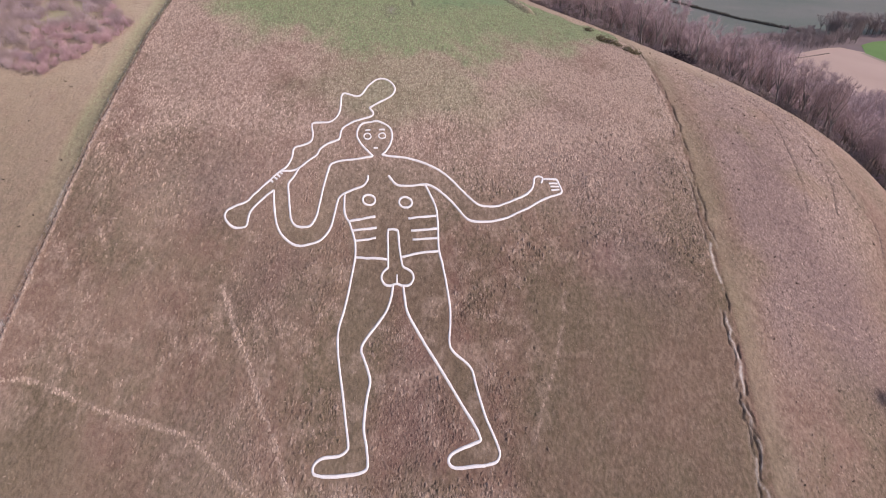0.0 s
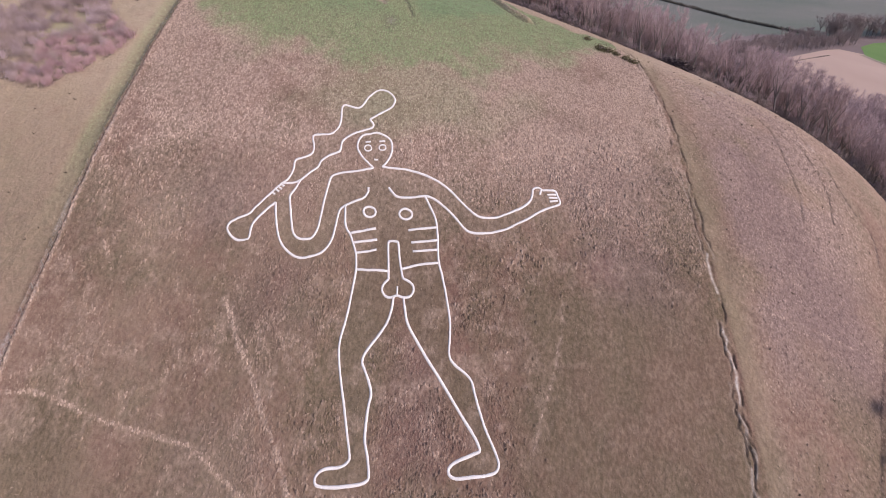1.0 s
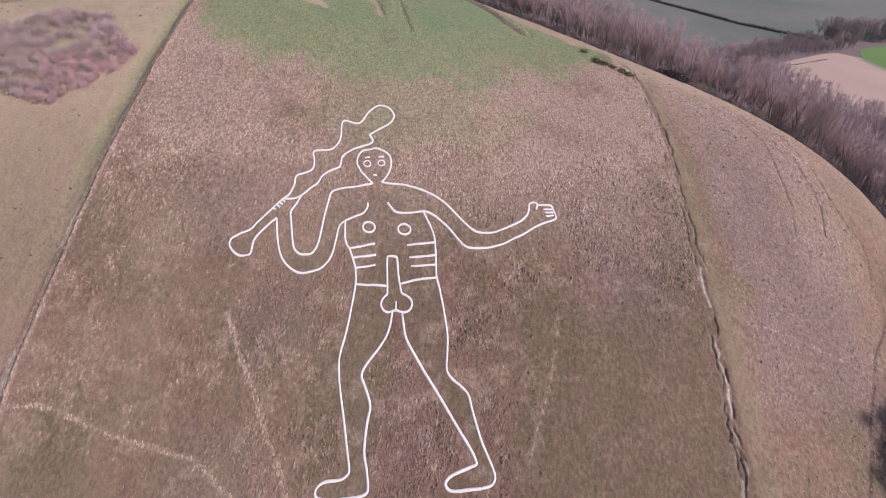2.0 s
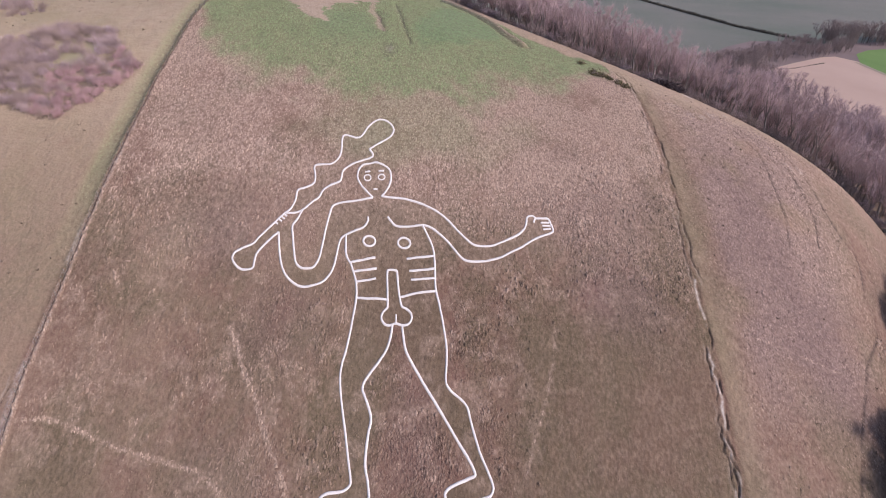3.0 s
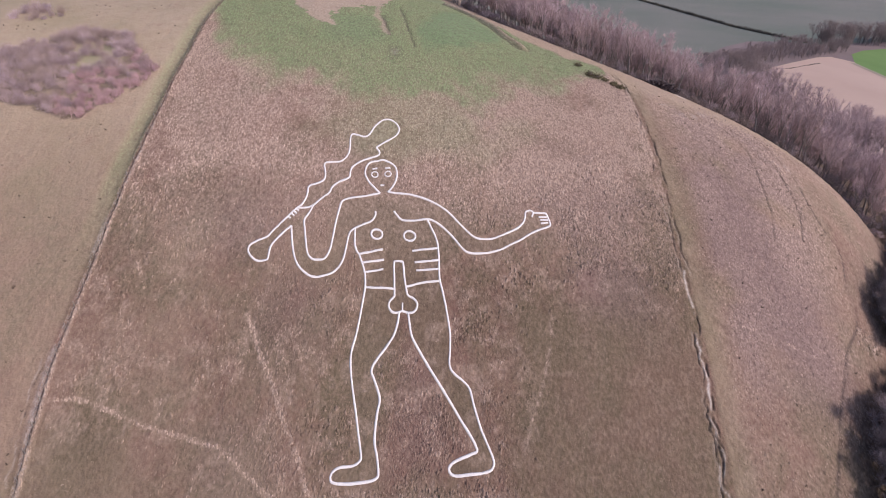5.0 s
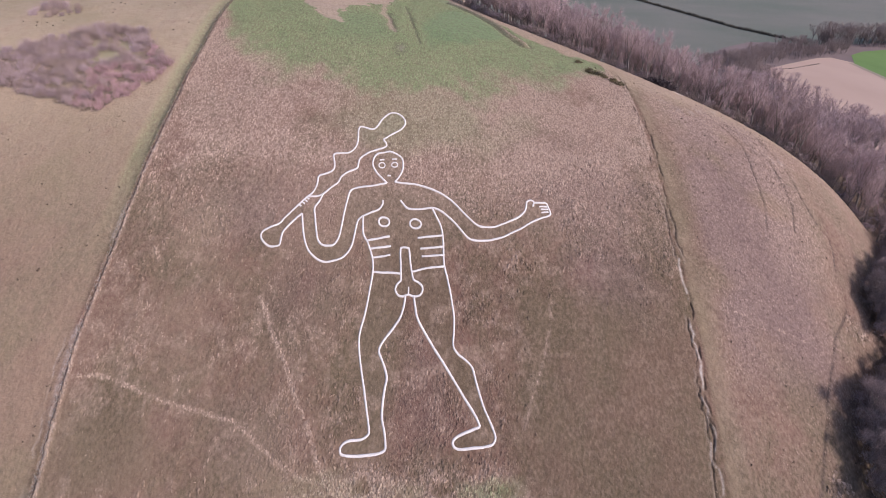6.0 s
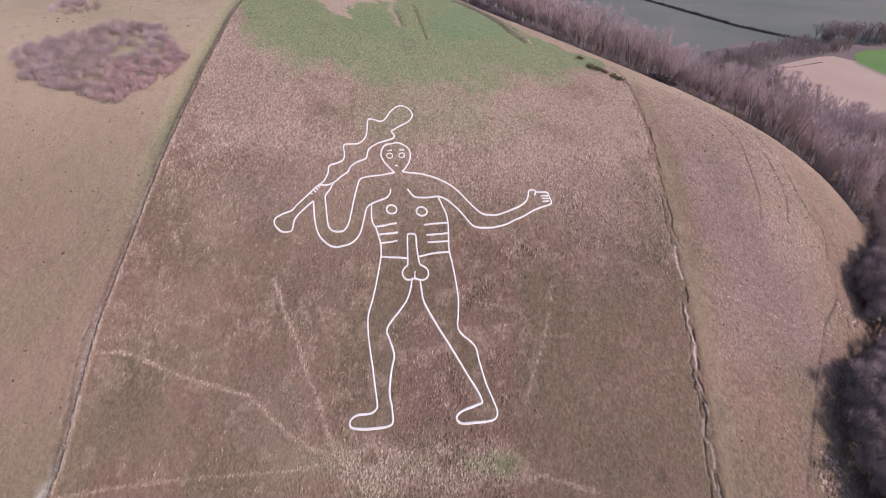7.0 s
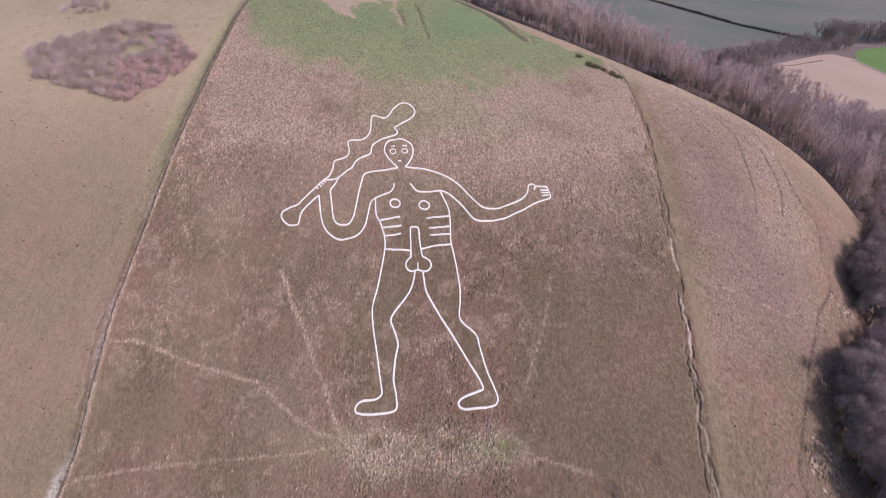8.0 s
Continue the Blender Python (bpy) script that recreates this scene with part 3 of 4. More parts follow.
# ---------------------------------------------------------------- mesh helpers
def mesh_of(name, verts, faces, material, smooth=False):
    """A mesh from arrays of vertices and of equal-sized faces."""
    verts, faces = np.asarray(verts, np.float32), np.asarray(faces, np.int32)
    me = bpy.data.meshes.new(name)
    n, size = faces.shape
    me.vertices.add(len(verts))
    me.vertices.foreach_set("co", verts.ravel())
    me.loops.add(n * size)
    me.loops.foreach_set("vertex_index", faces.ravel())
    me.polygons.add(n)
    me.polygons.foreach_set("loop_start", np.arange(0, n * size, size, dtype=np.int32))
    me.polygons.foreach_set("use_smooth", np.full(n, smooth))
    me.update(calc_edges=True)
    me.materials.append(material)
    return me


def paint(me, name, r, g, b):
    """Stores what grows where as a colour attribute on the points."""
    at = me.attributes.new(name, "FLOAT_COLOR", "POINT")
    at.data.foreach_set("color", np.stack([r, g, b, np.ones_like(r)], 1).astype(np.float32).ravel())


def part(name, me, parent, label=""):
    ob = new(name, me)
    ob.parent = parent
    return tagged(ob, label)


def tubes(segs, sides, pointed=False):
    """Tapered tubes along segments (x0, y0, z0, x1, y1, z1, r0, r1), as vertices and faces; pointed ones end in a tip."""
    s = np.asarray(segs, float)
    a, b, r0, r1 = s[:, 0:3], s[:, 3:6], s[:, 6], s[:, 7]
    d = b - a
    d = d / np.maximum(np.linalg.norm(d, axis=1, keepdims=True), 1e-6)
    ref = np.where(np.abs(d[:, 2:3]) > 0.9, np.array([[1.0, 0, 0]]), np.array([[0, 0, 1.0]]))
    u = np.cross(d, ref)
    u = u / np.linalg.norm(u, axis=1, keepdims=True)
    w = np.cross(d, u)
    n = len(s)
    ang = np.arange(sides) * 2 * np.pi / sides
    ring = u[:, None] * np.cos(ang)[None, :, None] + w[:, None] * np.sin(ang)[None, :, None]
    base = a[:, None] + ring * r0[:, None, None]
    k = np.arange(sides)
    nxt = (k + 1) % sides
    if pointed:
        v = np.concatenate([base, b[:, None]], 1).reshape(-1, 3)
        off = np.arange(n)[:, None] * (sides + 1)
        f = np.stack([off + k, off + nxt, np.broadcast_to(off + sides, (n, sides))], -1).reshape(-1, 3)
    else:
        top = b[:, None] + ring * r1[:, None, None]
        v = np.concatenate([base, top], 1).reshape(-1, 3)
        off = np.arange(n)[:, None] * 2 * sides
        f = np.stack([off + k, off + nxt, off + sides + nxt, off + sides + k], -1).reshape(-1, 4)
    return v, f


# ---------------------------------------------------------------- plan of the chalk figure: lines of white chalk rammed into the turf
LINES = [
    [(-26.8, 78.5), (-25.9, 79.4), (-25.3, 80.9), (-25.2, 82.4), (-24.1, 83.0), (-22.6, 83.8), (-22.4, 85.1), (-22.8, 86.9), (-21.5, 87.3), (-19.8, 87.6),
     (-18.6, 88.9), (-18.3, 90.6), (-18.4, 92.7), (-17.9, 93.4), (-16.8, 93.2), (-15.8, 93.0), (-14.8, 93.5), (-13.8, 95.5), (-12.6, 97.0), (-11.2, 97.5),
     (-9.7, 96.9), (-8.9, 95.5), (-9.3, 94.1), (-10.9, 92.7)],
    [(-10.9, 92.7), (-12.6, 91.3), (-13.1, 90.8), (-12.5, 90.0), (-12.7, 89.3), (-14.4, 88.5), (-16.7, 87.3), (-17.6, 86.3), (-17.8, 84.7), (-18.3, 84.2),
     (-19.9, 83.4), (-20.8, 82.6), (-21.3, 81.5), (-22.3, 80.6), (-23.8, 79.3), (-25.1, 78.7), (-26.8, 78.5)],
    [(-26.8, 78.5), (-28.5, 76.8), (-30.4, 74.7), (-31.4, 73.5), (-33.1, 72.7), (-34.1, 72.1), (-34.3, 71.2), (-33.5, 70.2), (-32.4, 69.7), (-31.2, 69.8),
     (-30.7, 70.1), (-30.6, 71.3), (-30.3, 72.3), (-28.9, 74.0), (-27.4, 75.5)],
    [(-27.4, 75.5), (-27.0, 73.5), (-26.3, 71.0), (-25.4, 69.3), (-24.1, 68.2), (-22.6, 67.6), (-20.9, 67.7), (-19.2, 68.3), (-18.0, 69.6), (-17.5, 71.0),
     (-17.2, 73.1), (-16.8, 74.8), (-15.8, 75.6), (-14.2, 76.3), (-13.1, 76.9), (-12.5, 77.8), (-12.5, 78.6)],
    [(-23.9, 79.2), (-24.5, 77.8), (-25.2, 76.6), (-24.9, 74.9), (-24.4, 72.8), (-23.9, 71.1), (-23.0, 70.3), (-21.8, 70.2), (-20.8, 70.5), (-20.1, 71.9),
     (-19.8, 73.8), (-19.5, 76.5), (-19.1, 78.8), (-18.7, 80.1), (-17.5, 80.7), (-14.7, 81.2), (-11.9, 81.9)],
    [(-11.9, 81.9), (-12.9, 82.8), (-14.2, 84.1), (-14.9, 85.4), (-14.8, 86.7), (-14.1, 87.7), (-12.9, 88.1), (-11.6, 88.3), (-10.3, 87.9), (-9.2, 87.1),
     (-8.9, 85.6), (-9.2, 84.1), (-9.8, 83.0), (-10.4, 82.2)],
    [(-10.4, 82.2), (-8.1, 82.1), (-5.4, 81.9), (-3.5, 81.4), (-1.4, 80.6), (0.5, 79.6), (1.9, 78.4), (3.1, 77.2), (4.2, 76.2), (5.3, 75.3), (6.5, 75.0),
     (8.4, 75.1), (10.3, 75.7), (11.9, 76.5), (13.7, 77.4), (14.8, 78.4), (15.3, 79.5), (15.5, 80.4), (16.3, 80.8), (16.9, 80.5), (16.6, 79.7)],
    [(17.0, 80.4), (18.4, 80.5), (19.3, 80.5), (19.7, 79.7), (20.0, 78.8), (19.8, 78.3), (19.0, 77.9), (17.7, 77.4), (16.0, 76.6), (14.0, 75.3), (12.0, 74.3),
     (10.1, 73.3), (7.8, 72.7), (5.5, 72.4), (4.1, 72.6), (3.1, 73.4), (2.2, 74.4), (1.2, 75.5), (-0.2, 76.6), (-1.3, 77.3), (-2.5, 77.7), (-3.2, 77.7),
     (-5.1, 77.4), (-6.9, 77.3), (-7.9, 77.5), (-8.6, 78.2), (-9.1, 78.8)],
    [(-16.0, 75.5), (-15.8, 73.0), (-15.4, 71.9), (-14.8, 71.1), (-13.9, 69.1), (-13.6, 67.9), (-13.5, 66.2), (-13.9, 63.0), (-14.4, 59.7), (-15.0, 57.3),
     (-15.0, 55.3), (-14.5, 52.7), (-13.7, 49.6), (-13.0, 46.7), (-12.5, 44.5), (-12.7, 43.9), (-13.6, 43.4), (-15.4, 43.2), (-16.4, 42.8), (-16.8, 42.2),
     (-16.6, 41.6), (-15.7, 41.4)],
    [(-15.7, 41.4), (-13.7, 41.4), (-11.2, 41.7), (-10.0, 42.1), (-9.8, 42.7), (-10.1, 44.4), (-10.6, 46.4), (-10.4, 49.4), (-10.1, 51.0), (-10.4, 52.2),
     (-11.2, 53.8), (-11.6, 54.6), (-11.4, 55.5), (-10.5, 56.7), (-9.2, 58.2), (-8.2, 59.7), (-7.7, 61.4), (-7.5, 62.8)],
    [(-3.0, 77.7), (-2.0, 75.9), (-1.2, 74.2), (-0.9, 72.3), (-0.7, 68.1), (-0.1, 65.8), (0.5, 63.2), (1.0, 60.3), (1.0, 58.1), (0.9, 55.8), (1.5, 54.8),
     (3.0, 53.8), (4.0, 52.9), (4.5, 51.3), (5.1, 49.4), (5.9, 47.3), (6.8, 45.6), (7.3, 44.5), (7.4, 43.8), (6.9, 43.1), (5.5, 42.7)],
    [(5.5, 42.7), (3.3, 42.5), (1.7, 42.4), (0.9, 42.7), (0.7, 43.3), (1.3, 43.9), (2.6, 44.4), (4.1, 44.9), (4.9, 45.2), (4.8, 45.7), (4.1, 46.9), (2.0, 49.7),
     (-0.7, 53.2), (-3.6, 57.0), (-5.2, 59.3), (-5.7, 61.1), (-6.0, 62.8)],
    [(-8.4, 65.1), (-8.5, 67.0), (-8.7, 70.0), (-8.4, 70.4), (-7.5, 70.4), (-7.1, 70.1), (-6.8, 67.9), (-6.4, 66.1), (-6.1, 65.3), (-5.4, 65.0), (-4.7, 64.5),
     (-4.5, 63.8), (-5.0, 63.0), (-6.0, 62.8), (-7.0, 63.0), (-8.0, 62.7), (-8.8, 62.9), (-9.3, 63.6), (-9.1, 64.4), (-8.4, 65.1)],
    [(-7.0, 64.2), (-7.0, 63.0)],
    [(-14.9, 71.3), (-10.8, 72.2)], [(-14.3, 70.0), (-10.5, 70.6)], [(-13.7, 68.6), (-10.5, 69.1)],
    [(-5.6, 72.3), (-0.9, 73.0)], [(-5.1, 70.5), (-0.8, 71.0)], [(-4.8, 69.2), (-0.8, 69.6)],
    [(-13.5, 66.3), (-8.4, 66.2)], [(-6.4, 66.6), (-3.9, 67.3), (-0.7, 67.7)],
    [(-13.6, 86.4), (-12.7, 86.6)], [(-11.2, 86.8), (-10.2, 86.8)], [(-11.9, 83.5), (-11.2, 83.5)],
    [(-28.3, 77.0), (-27.7, 76.7)], [(-27.9, 77.6), (-27.1, 77.1)], [(-27.5, 78.0), (-26.7, 77.5)], [(-27.1, 78.4), (-26.4, 78.0)],
    [(17.9, 79.7), (19.4, 79.9)], [(18.1, 79.2), (19.6, 79.4)], [(18.2, 78.6), (19.6, 78.9)],
]
RINGS = [(-12.0, 74.7, 1.0, 0.8), (-6.1, 74.7, 1.05, 0.8), (-13.1, 85.4, 0.6, 0.5), (-10.6, 85.7, 0.6, 0.5)]
for rx, ry, ra, rb in RINGS:
    LINES.append([(rx + ra * math.cos(a * math.pi / 6), ry + rb * math.sin(a * math.pi / 6)) for a in range(13)])
CURVES = [smooth_line(line, 5 if len(line) > 3 else 6) for line in LINES]
for outline in ((0, 1), (2,), (3, -4), (5,), (6, 7), (8, 9), (10, 11), (12,)):
    ring = []
    for k in outline:
        ring += LINES[abs(k)][::-1] if k < 0 else LINES[k]
    FIGURE.append(ring)
FIGURE.append([(-17.5, 80.7), (-3.5, 81.4), (-3.0, 77.7), (-0.7, 68.1), (-0.1, 65.0), (-6.0, 62.8), (-7.5, 62.8), (-13.6, 65.0), (-16.0, 75.5)])


# ---------------------------------------------------------------- the ground, one sheet to the horizon
def spread(lo, hi, fine, far, extra=()):
    """Grid lines: even between lo and hi, finer in the extra stretches, growing wider out to far."""
    lines = list(np.arange(lo, hi + 1e-6, fine))
    for a, b, s in extra:
        lines = [v for v in lines if not a <= v <= b] + list(np.arange(a, b, s))
    s, v = fine, hi
    while v < far:
        s *= 1.13
        v += s
        lines.append(v)
    s, v = fine, lo
    while v > -far:
        s *= 1.13
        v -= s
        lines.append(v)
    return np.array(sorted(lines))


def build_ground():
    xs = spread(-104, 112, 0.55, 4000, ((-67, -54, 0.22), (39.6, 47.2, 0.15), (56, 86, 0.32)))
    ys = spread(24, 178, 0.55, 4000, ((30, 76, 0.27),))
    gx, gy = np.meshgrid(xs, ys)
    gx, gy = gx.ravel(), gy.ravel()
    v = np.stack([gx, gy, ground_z(gx, gy)], 1)
    nx, ny = len(xs), len(ys)
    i = (np.arange(ny - 1)[:, None] * nx + np.arange(nx - 1)[None]).ravel()
    me = mesh_of("ground", v, np.stack([i, i + 1, i + nx + 1, i + nx], 1), GROUND, True)
    green, straw, pasture, chalk, bare, farm = covers(gx, gy)
    paint(me, "cover", green, straw, pasture)
    paint(me, "wear_shade", chalk, bare, farm)
    paint(me, "tint", *tints(gx, gy))
    tagged(new("ground", me), "steep winter hillside of brown and straw-coloured grass", "hillside", kind="structure")
    return xs, ys, v[:, 2].reshape(ny, nx)


SHEET = build_ground()


def sheet_z(x, y):
    """Height of the ground sheet itself, whose far cells are wide."""
    xs, ys, z = SHEET
    x, y = np.asarray(x, float), np.asarray(y, float)
    i, j = np.clip(np.searchsorted(xs, x) - 1, 0, len(xs) - 2), np.clip(np.searchsorted(ys, y) - 1, 0, len(ys) - 2)
    u, w = (x - xs[i]) / (xs[i + 1] - xs[i]), (y - ys[j]) / (ys[j + 1] - ys[j])
    return (z[j, i] * (1 - u) + z[j, i + 1] * u) * (1 - w) + (z[j + 1, i] * (1 - u) + z[j + 1, i + 1] * u) * w


def build_field(name, outline, material, label, lift):
    """A far field as a sheet draped on the valley floor."""
    bm = bmesh.new()
    bm.faces.new([bm.verts.new((x, y, 0)) for x, y in outline])
    bmesh.ops.triangulate(bm, faces=bm.faces[:])
    for _ in range(5):
        bmesh.ops.subdivide_edges(bm, edges=bm.edges[:], cuts=1, use_grid_fill=True)
    z = sheet_z([v.co.x for v in bm.verts], [v.co.y for v in bm.verts])
    for v, h in zip(bm.verts, z):
        v.co.z = h + lift
    me = bpy.data.meshes.new(name)
    bm.to_mesh(me)
    bm.free()
    me.materials.append(material)
    tagged(new(name, me), label, "field", kind="structure")


build_field("field_1", [(225, 360.5), (249, 376), (281, 394.5), (292.5, 396.5), (298, 379), (292, 318), (310, 200), (205, 150), (172, 190), (176, 280), (205, 350)], STUBBLE,
            "pale tan stubble field in the valley beyond the wood", 0.16)
build_field("field_2", [(295.6, 374), (313.6, 404.4), (331, 417), (360, 425), (460, 420), (470, 330), (340, 318), (286.5, 318)], LEY, "bright green field of young grass in the valley", 0.22)
build_field("field_3", [(293.8, 378), (296.8, 376), (288, 317), (285, 317)], VERGE, "pale bare margin between stubble and young grass", 0.28)
build_field("field_4", [(176, 300), (194, 348), (225, 361), (249, 376.4), (278, 388), (297, 376), (318, 400), (340, 414), (380, 424), (380, 452), (336, 447), (302, 438), (291, 455), (260, 456), (228, 433), (190, 390)], ROUGH,
            "rough purple-brown ground under the scrub belt in the valley", 0.1)


# ---------------------------------------------------------------- the chalk figure
def chalk_mesh(curve, wide, seed):
    """A rammed chalk bed along a curve: a shallow crowned strip with sunk edges of uneven width."""
    p = np.array(curve)
    t = np.gradient(p, axis=0)
    t = t / np.maximum(np.linalg.norm(t, axis=1, keepdims=True), 1e-6)
    side = np.stack([t[:, 1], -t[:, 0]], 1)
    rows = []
    for across, lift in ((-1.0, -0.15), (-0.93, 0.045), (0.0, 0.075), (0.93, 0.045), (1.0, -0.15)):
        w = wide * 0.5 * (0.88 + 0.3 * bumps(p[:, 0] * 1.0, p[:, 1] + across * 9, 0.8, seed))
        q = p + side * (across * w)[:, None]
        rows.append(np.column_stack([q, ground_z(q[:, 0], q[:, 1]) + lift]))
    v = np.stack(rows, 1)
    n = len(p)
    i = (np.arange(n - 1)[:, None] * 5 + np.arange(4)[None]).ravel()
    f = np.stack([i, i + 5, i + 6, i + 1], 1)
    caps = np.array([[0, 1, 3, 4], [1, 2, 3, 3], [n * 5 - 1, n * 5 - 2, n * 5 - 4, n * 5 - 5]])
    return mesh_of("chalk_line", v.reshape(-1, 3), np.concatenate([f, caps[[0, 2]]]), CHALK, True)


def build_figure():
    fig = tagged(new("chalk_figure"), "giant hill figure drawn in white chalk lines set in brown turf", "hill figure")
    fig.location = (-8, 62, float(ground_z(-8, 62)))
    for k, curve in enumerate(CURVES):
        small = math.dist(curve[0], curve[-1]) < 2.2 and len(curve) < 14
        wide = 0.28 if small else 0.37 if curve[0][1] < 64 else 0.33
        if k >= len(CURVES) - 2:
            wide = 0.22
        ob = part("chalk_line", chalk_mesh(curve, wide, k), fig)
        ob.matrix_parent_inverse = Matrix.Translation(fig.location).inverted()


build_figure()


# ---------------------------------------------------------------- grass
def chalk_gap(x, y):
    """Distance to the nearest chalk line, capped at 3 m, by a coarse raster of the plan."""
    cell = 0.25
    x0, y0, nx, ny = -40.0, 36.0, 280, 280
    grid = np.full((ny, nx), 3.0)
    gx, gy = np.meshgrid(x0 + cell * np.arange(nx), y0 + cell * np.arange(ny))
    for curve in CURVES:
        pts = curve[::2] + [curve[-1]]
        a = np.array(pts)
        i0, i1 = np.searchsorted(gx[0], [a[:, 0].min() - 3, a[:, 0].max() + 3])
        j0, j1 = np.searchsorted(gy[:, 0], [a[:, 1].min() - 3, a[:, 1].max() + 3])
        sub = near(gx[j0:j1, i0:i1], gy[j0:j1, i0:i1], pts)
        grid[j0:j1, i0:i1] = np.minimum(grid[j0:j1, i0:i1], sub)
    i = np.clip(((x - x0) / cell).round().astype(int), 0, nx - 1)
    j = np.clip(((y - y0) / cell).round().astype(int), 0, ny - 1)
    return grid[j, i]


def build_grass(name, box, count, height, seed, keep, label, paler=0.0, slim=0.66, rise=0.8, sides=6):
    """Tussocks of thatched grass, strewn where keep() allows, all in one mesh; the third tint varies from tussock to tussock."""
    rng = np.random.default_rng(seed)
    x = rng.uniform(box[0], box[2], count)
    y = rng.uniform(box[1], box[3], count)
    here, tint = covers(x, y), tints(x, y)
    odds, tall = keep(x, y, here, tint)
    ok = rng.random(count) < odds
    x, y, tall = x[ok], y[ok], tall[ok]
    lump = relief(x, y)
    green, straw, pasture = (c[ok] for c in here[:3])
    n = len(x)
    mauve, olive = (c[ok] for c in tint[:2])
    straw = np.maximum(straw, np.where(rng.random(n) < 0.25, rng.uniform(0, 0.4, n), 0.0) * (1 - pasture) * (0.4 + 0.6 * step(60, 80, y)))
    green = green * np.where((x > -58) & (x < 45), rng.uniform(0.45 + 0.35 * step(108, 125, y), 1.0, n), 1.0)
    straw = np.maximum(straw, rng.uniform(0, 1, n) * paler)
    ledge = (rng.random(n) < 0.05) & (x > -58) & (x < -12) & (y > 38) & (y < 76)      # small pale ledges across the slope
    straw = np.where(ledge, rng.uniform(0.1, 0.35, n), straw)
    h = height * tall * rng.uniform(0.5, 1.4, n) * (0.7 + 0.6 * cloud(x, y, 3.0, 81))
    # each tussock: a ragged ridge of thatch that hangs down the slope, or lies across it on the ledges
    ang = np.arange(sides) * 2 * np.pi / sides + rng.normal(0, 0.25, (n, sides))
    rad = (0.08 + 0.68 * h[:, None]) * rng.uniform(0.55, 1.25, (n, sides))
    turn = rng.normal(0, 0.35, n)[:, None]
    du = rad * np.cos(ang) * np.where(ledge, rng.uniform(1.2, 2.2, n), slim)[:, None]
    dv = rad * np.sin(ang) * np.where(ledge, 0.5, 1.15 + 0.35 * step(70, 95, y))[:, None]
    bx, by = x[:, None] + du * np.cos(turn) - dv * np.sin(turn), y[:, None] + du * np.sin(turn) + dv * np.cos(turn)
    base = np.stack([bx, by, hill(bx, by) + lump[:, None] - 0.06], -1)
    ty = y - h * rng.uniform(-0.2, 0.5, n)
    tx = x + rng.normal(0, 0.2, n) * h
    top = np.stack([tx, ty, hill(tx, ty) + lump + h * rise], -1)
    v = np.concatenate([base, top[:, None]], 1).reshape(-1, 3)
    k = np.arange(sides)
    off = np.arange(n)[:, None] * (sides + 1)
    f = np.stack([off + k, off + (k + 1) % sides, np.broadcast_to(off + sides, (n, sides))], -1).reshape(-1, 3)
    me = mesh_of(name, v, f, TUFT, True)
    each = sides + 1
    paint(me, "cover", np.repeat(green, each), np.repeat(straw, each), np.repeat(pasture, each))
    paint(me, "tint", np.repeat(mauve, each), np.repeat(olive, each), np.repeat(rng.random(n), each))
    tagged(new(name, me), label, "grass", kind="stuff")


def keep_rough(x, y, here, tint):
    dl, dr = x - left_of(y), x - right_of(y)
    green, straw, pasture, chalk, bare, farm = here
    gap = chalk_gap(x, y)
    odds = (dl > 0.35) * (dr < -0.5) * (gap > 0.42) * (1 - 0.8 * bare) * (0.06 + 0.94 * tint[2])
    tall = (0.72 + 0.2 * straw - 0.36 * step(72, 95, y)) * (1 - 0.45 * step(2.0, 0.6, gap))
    tall = tall * (1 - 0.5 * step(4, 14, x) * step(76, 62, y))
    return odds, tall


def keep_pasture(x, y, here, tint):
    dl = x - left_of(y)
    odds = (dl < -0.3) * step(0.35, 0.7, cloud(x, y, 3.5, 93)) * (1 - step(-0.5, -1.2, dl) * step(-4.5, -3.2, dl) * 0.7)
    return odds, 0.45 + 0.0 * x


def keep_flank(x, y, here, tint):
    dr = x - right_of(y)
    green, straw, pasture, chalk, bare, farm = here
    odds = (dr > 2.2) * (1 - 0.9 * bare) * (1 - 0.3 * step(60, 50, y)) * (0.10 + 0.9 * np.maximum(tint[0], step(0.45, 0.7, cloud(x, y, 4.0, 95)))) * step(96, 80, x - 0.2 * (y - 60)) 
    return odds * (1 - crest(x, y)), 0.55 + 0.2 * straw + 0.1 * tint[0]


def keep_clumps(x, y, here, tint):
    dl, dr = x - left_of(y), x - right_of(y)
    green, straw, pasture, chalk, bare, farm = here
    inner = (dl > 1) * (dr < -1.2) * (chalk_gap(x, y) > 0.7) * (tint[1] < 0.5) * (0.03 + 0.6 * step(0.46, 0.62, cloud(x, y, 6.0, 97)) * (1 - 0.92 * step(6, 12, x) * step(70, 60, y)) * (1 - 0.7 * step(-28, -36, x) * step(70, 62, y)))
    outer = (dr > 5) * (x < 82) * (0.01 + 0.22 * step(0.45, 0.62, cloud(x, y, 5.0, 98)) * np.maximum(tint[0], step(64, 56, y)))
    return np.maximum(inner, outer) * (bare < 0.3) * step(96, 80, y), np.where(dr > 0, 0.6, 1.0)


build_grass("grass_clumps", (-58, 30, 84, 98), 34000, 0.36, 9, keep_clumps, "scattered larger clumps of tan and brown winter grass", 0.24)
build_grass("rough_grass", (-63, 24, 46, 172), 280000, 0.29, 5, keep_rough, "tussocky brown winter grass with straw-pale and green patches")
build_grass("pasture_grass", (-104, 24, -55, 135), 30000, 0.26, 6, keep_pasture, "short grazed tan pasture grass beside the ditch")
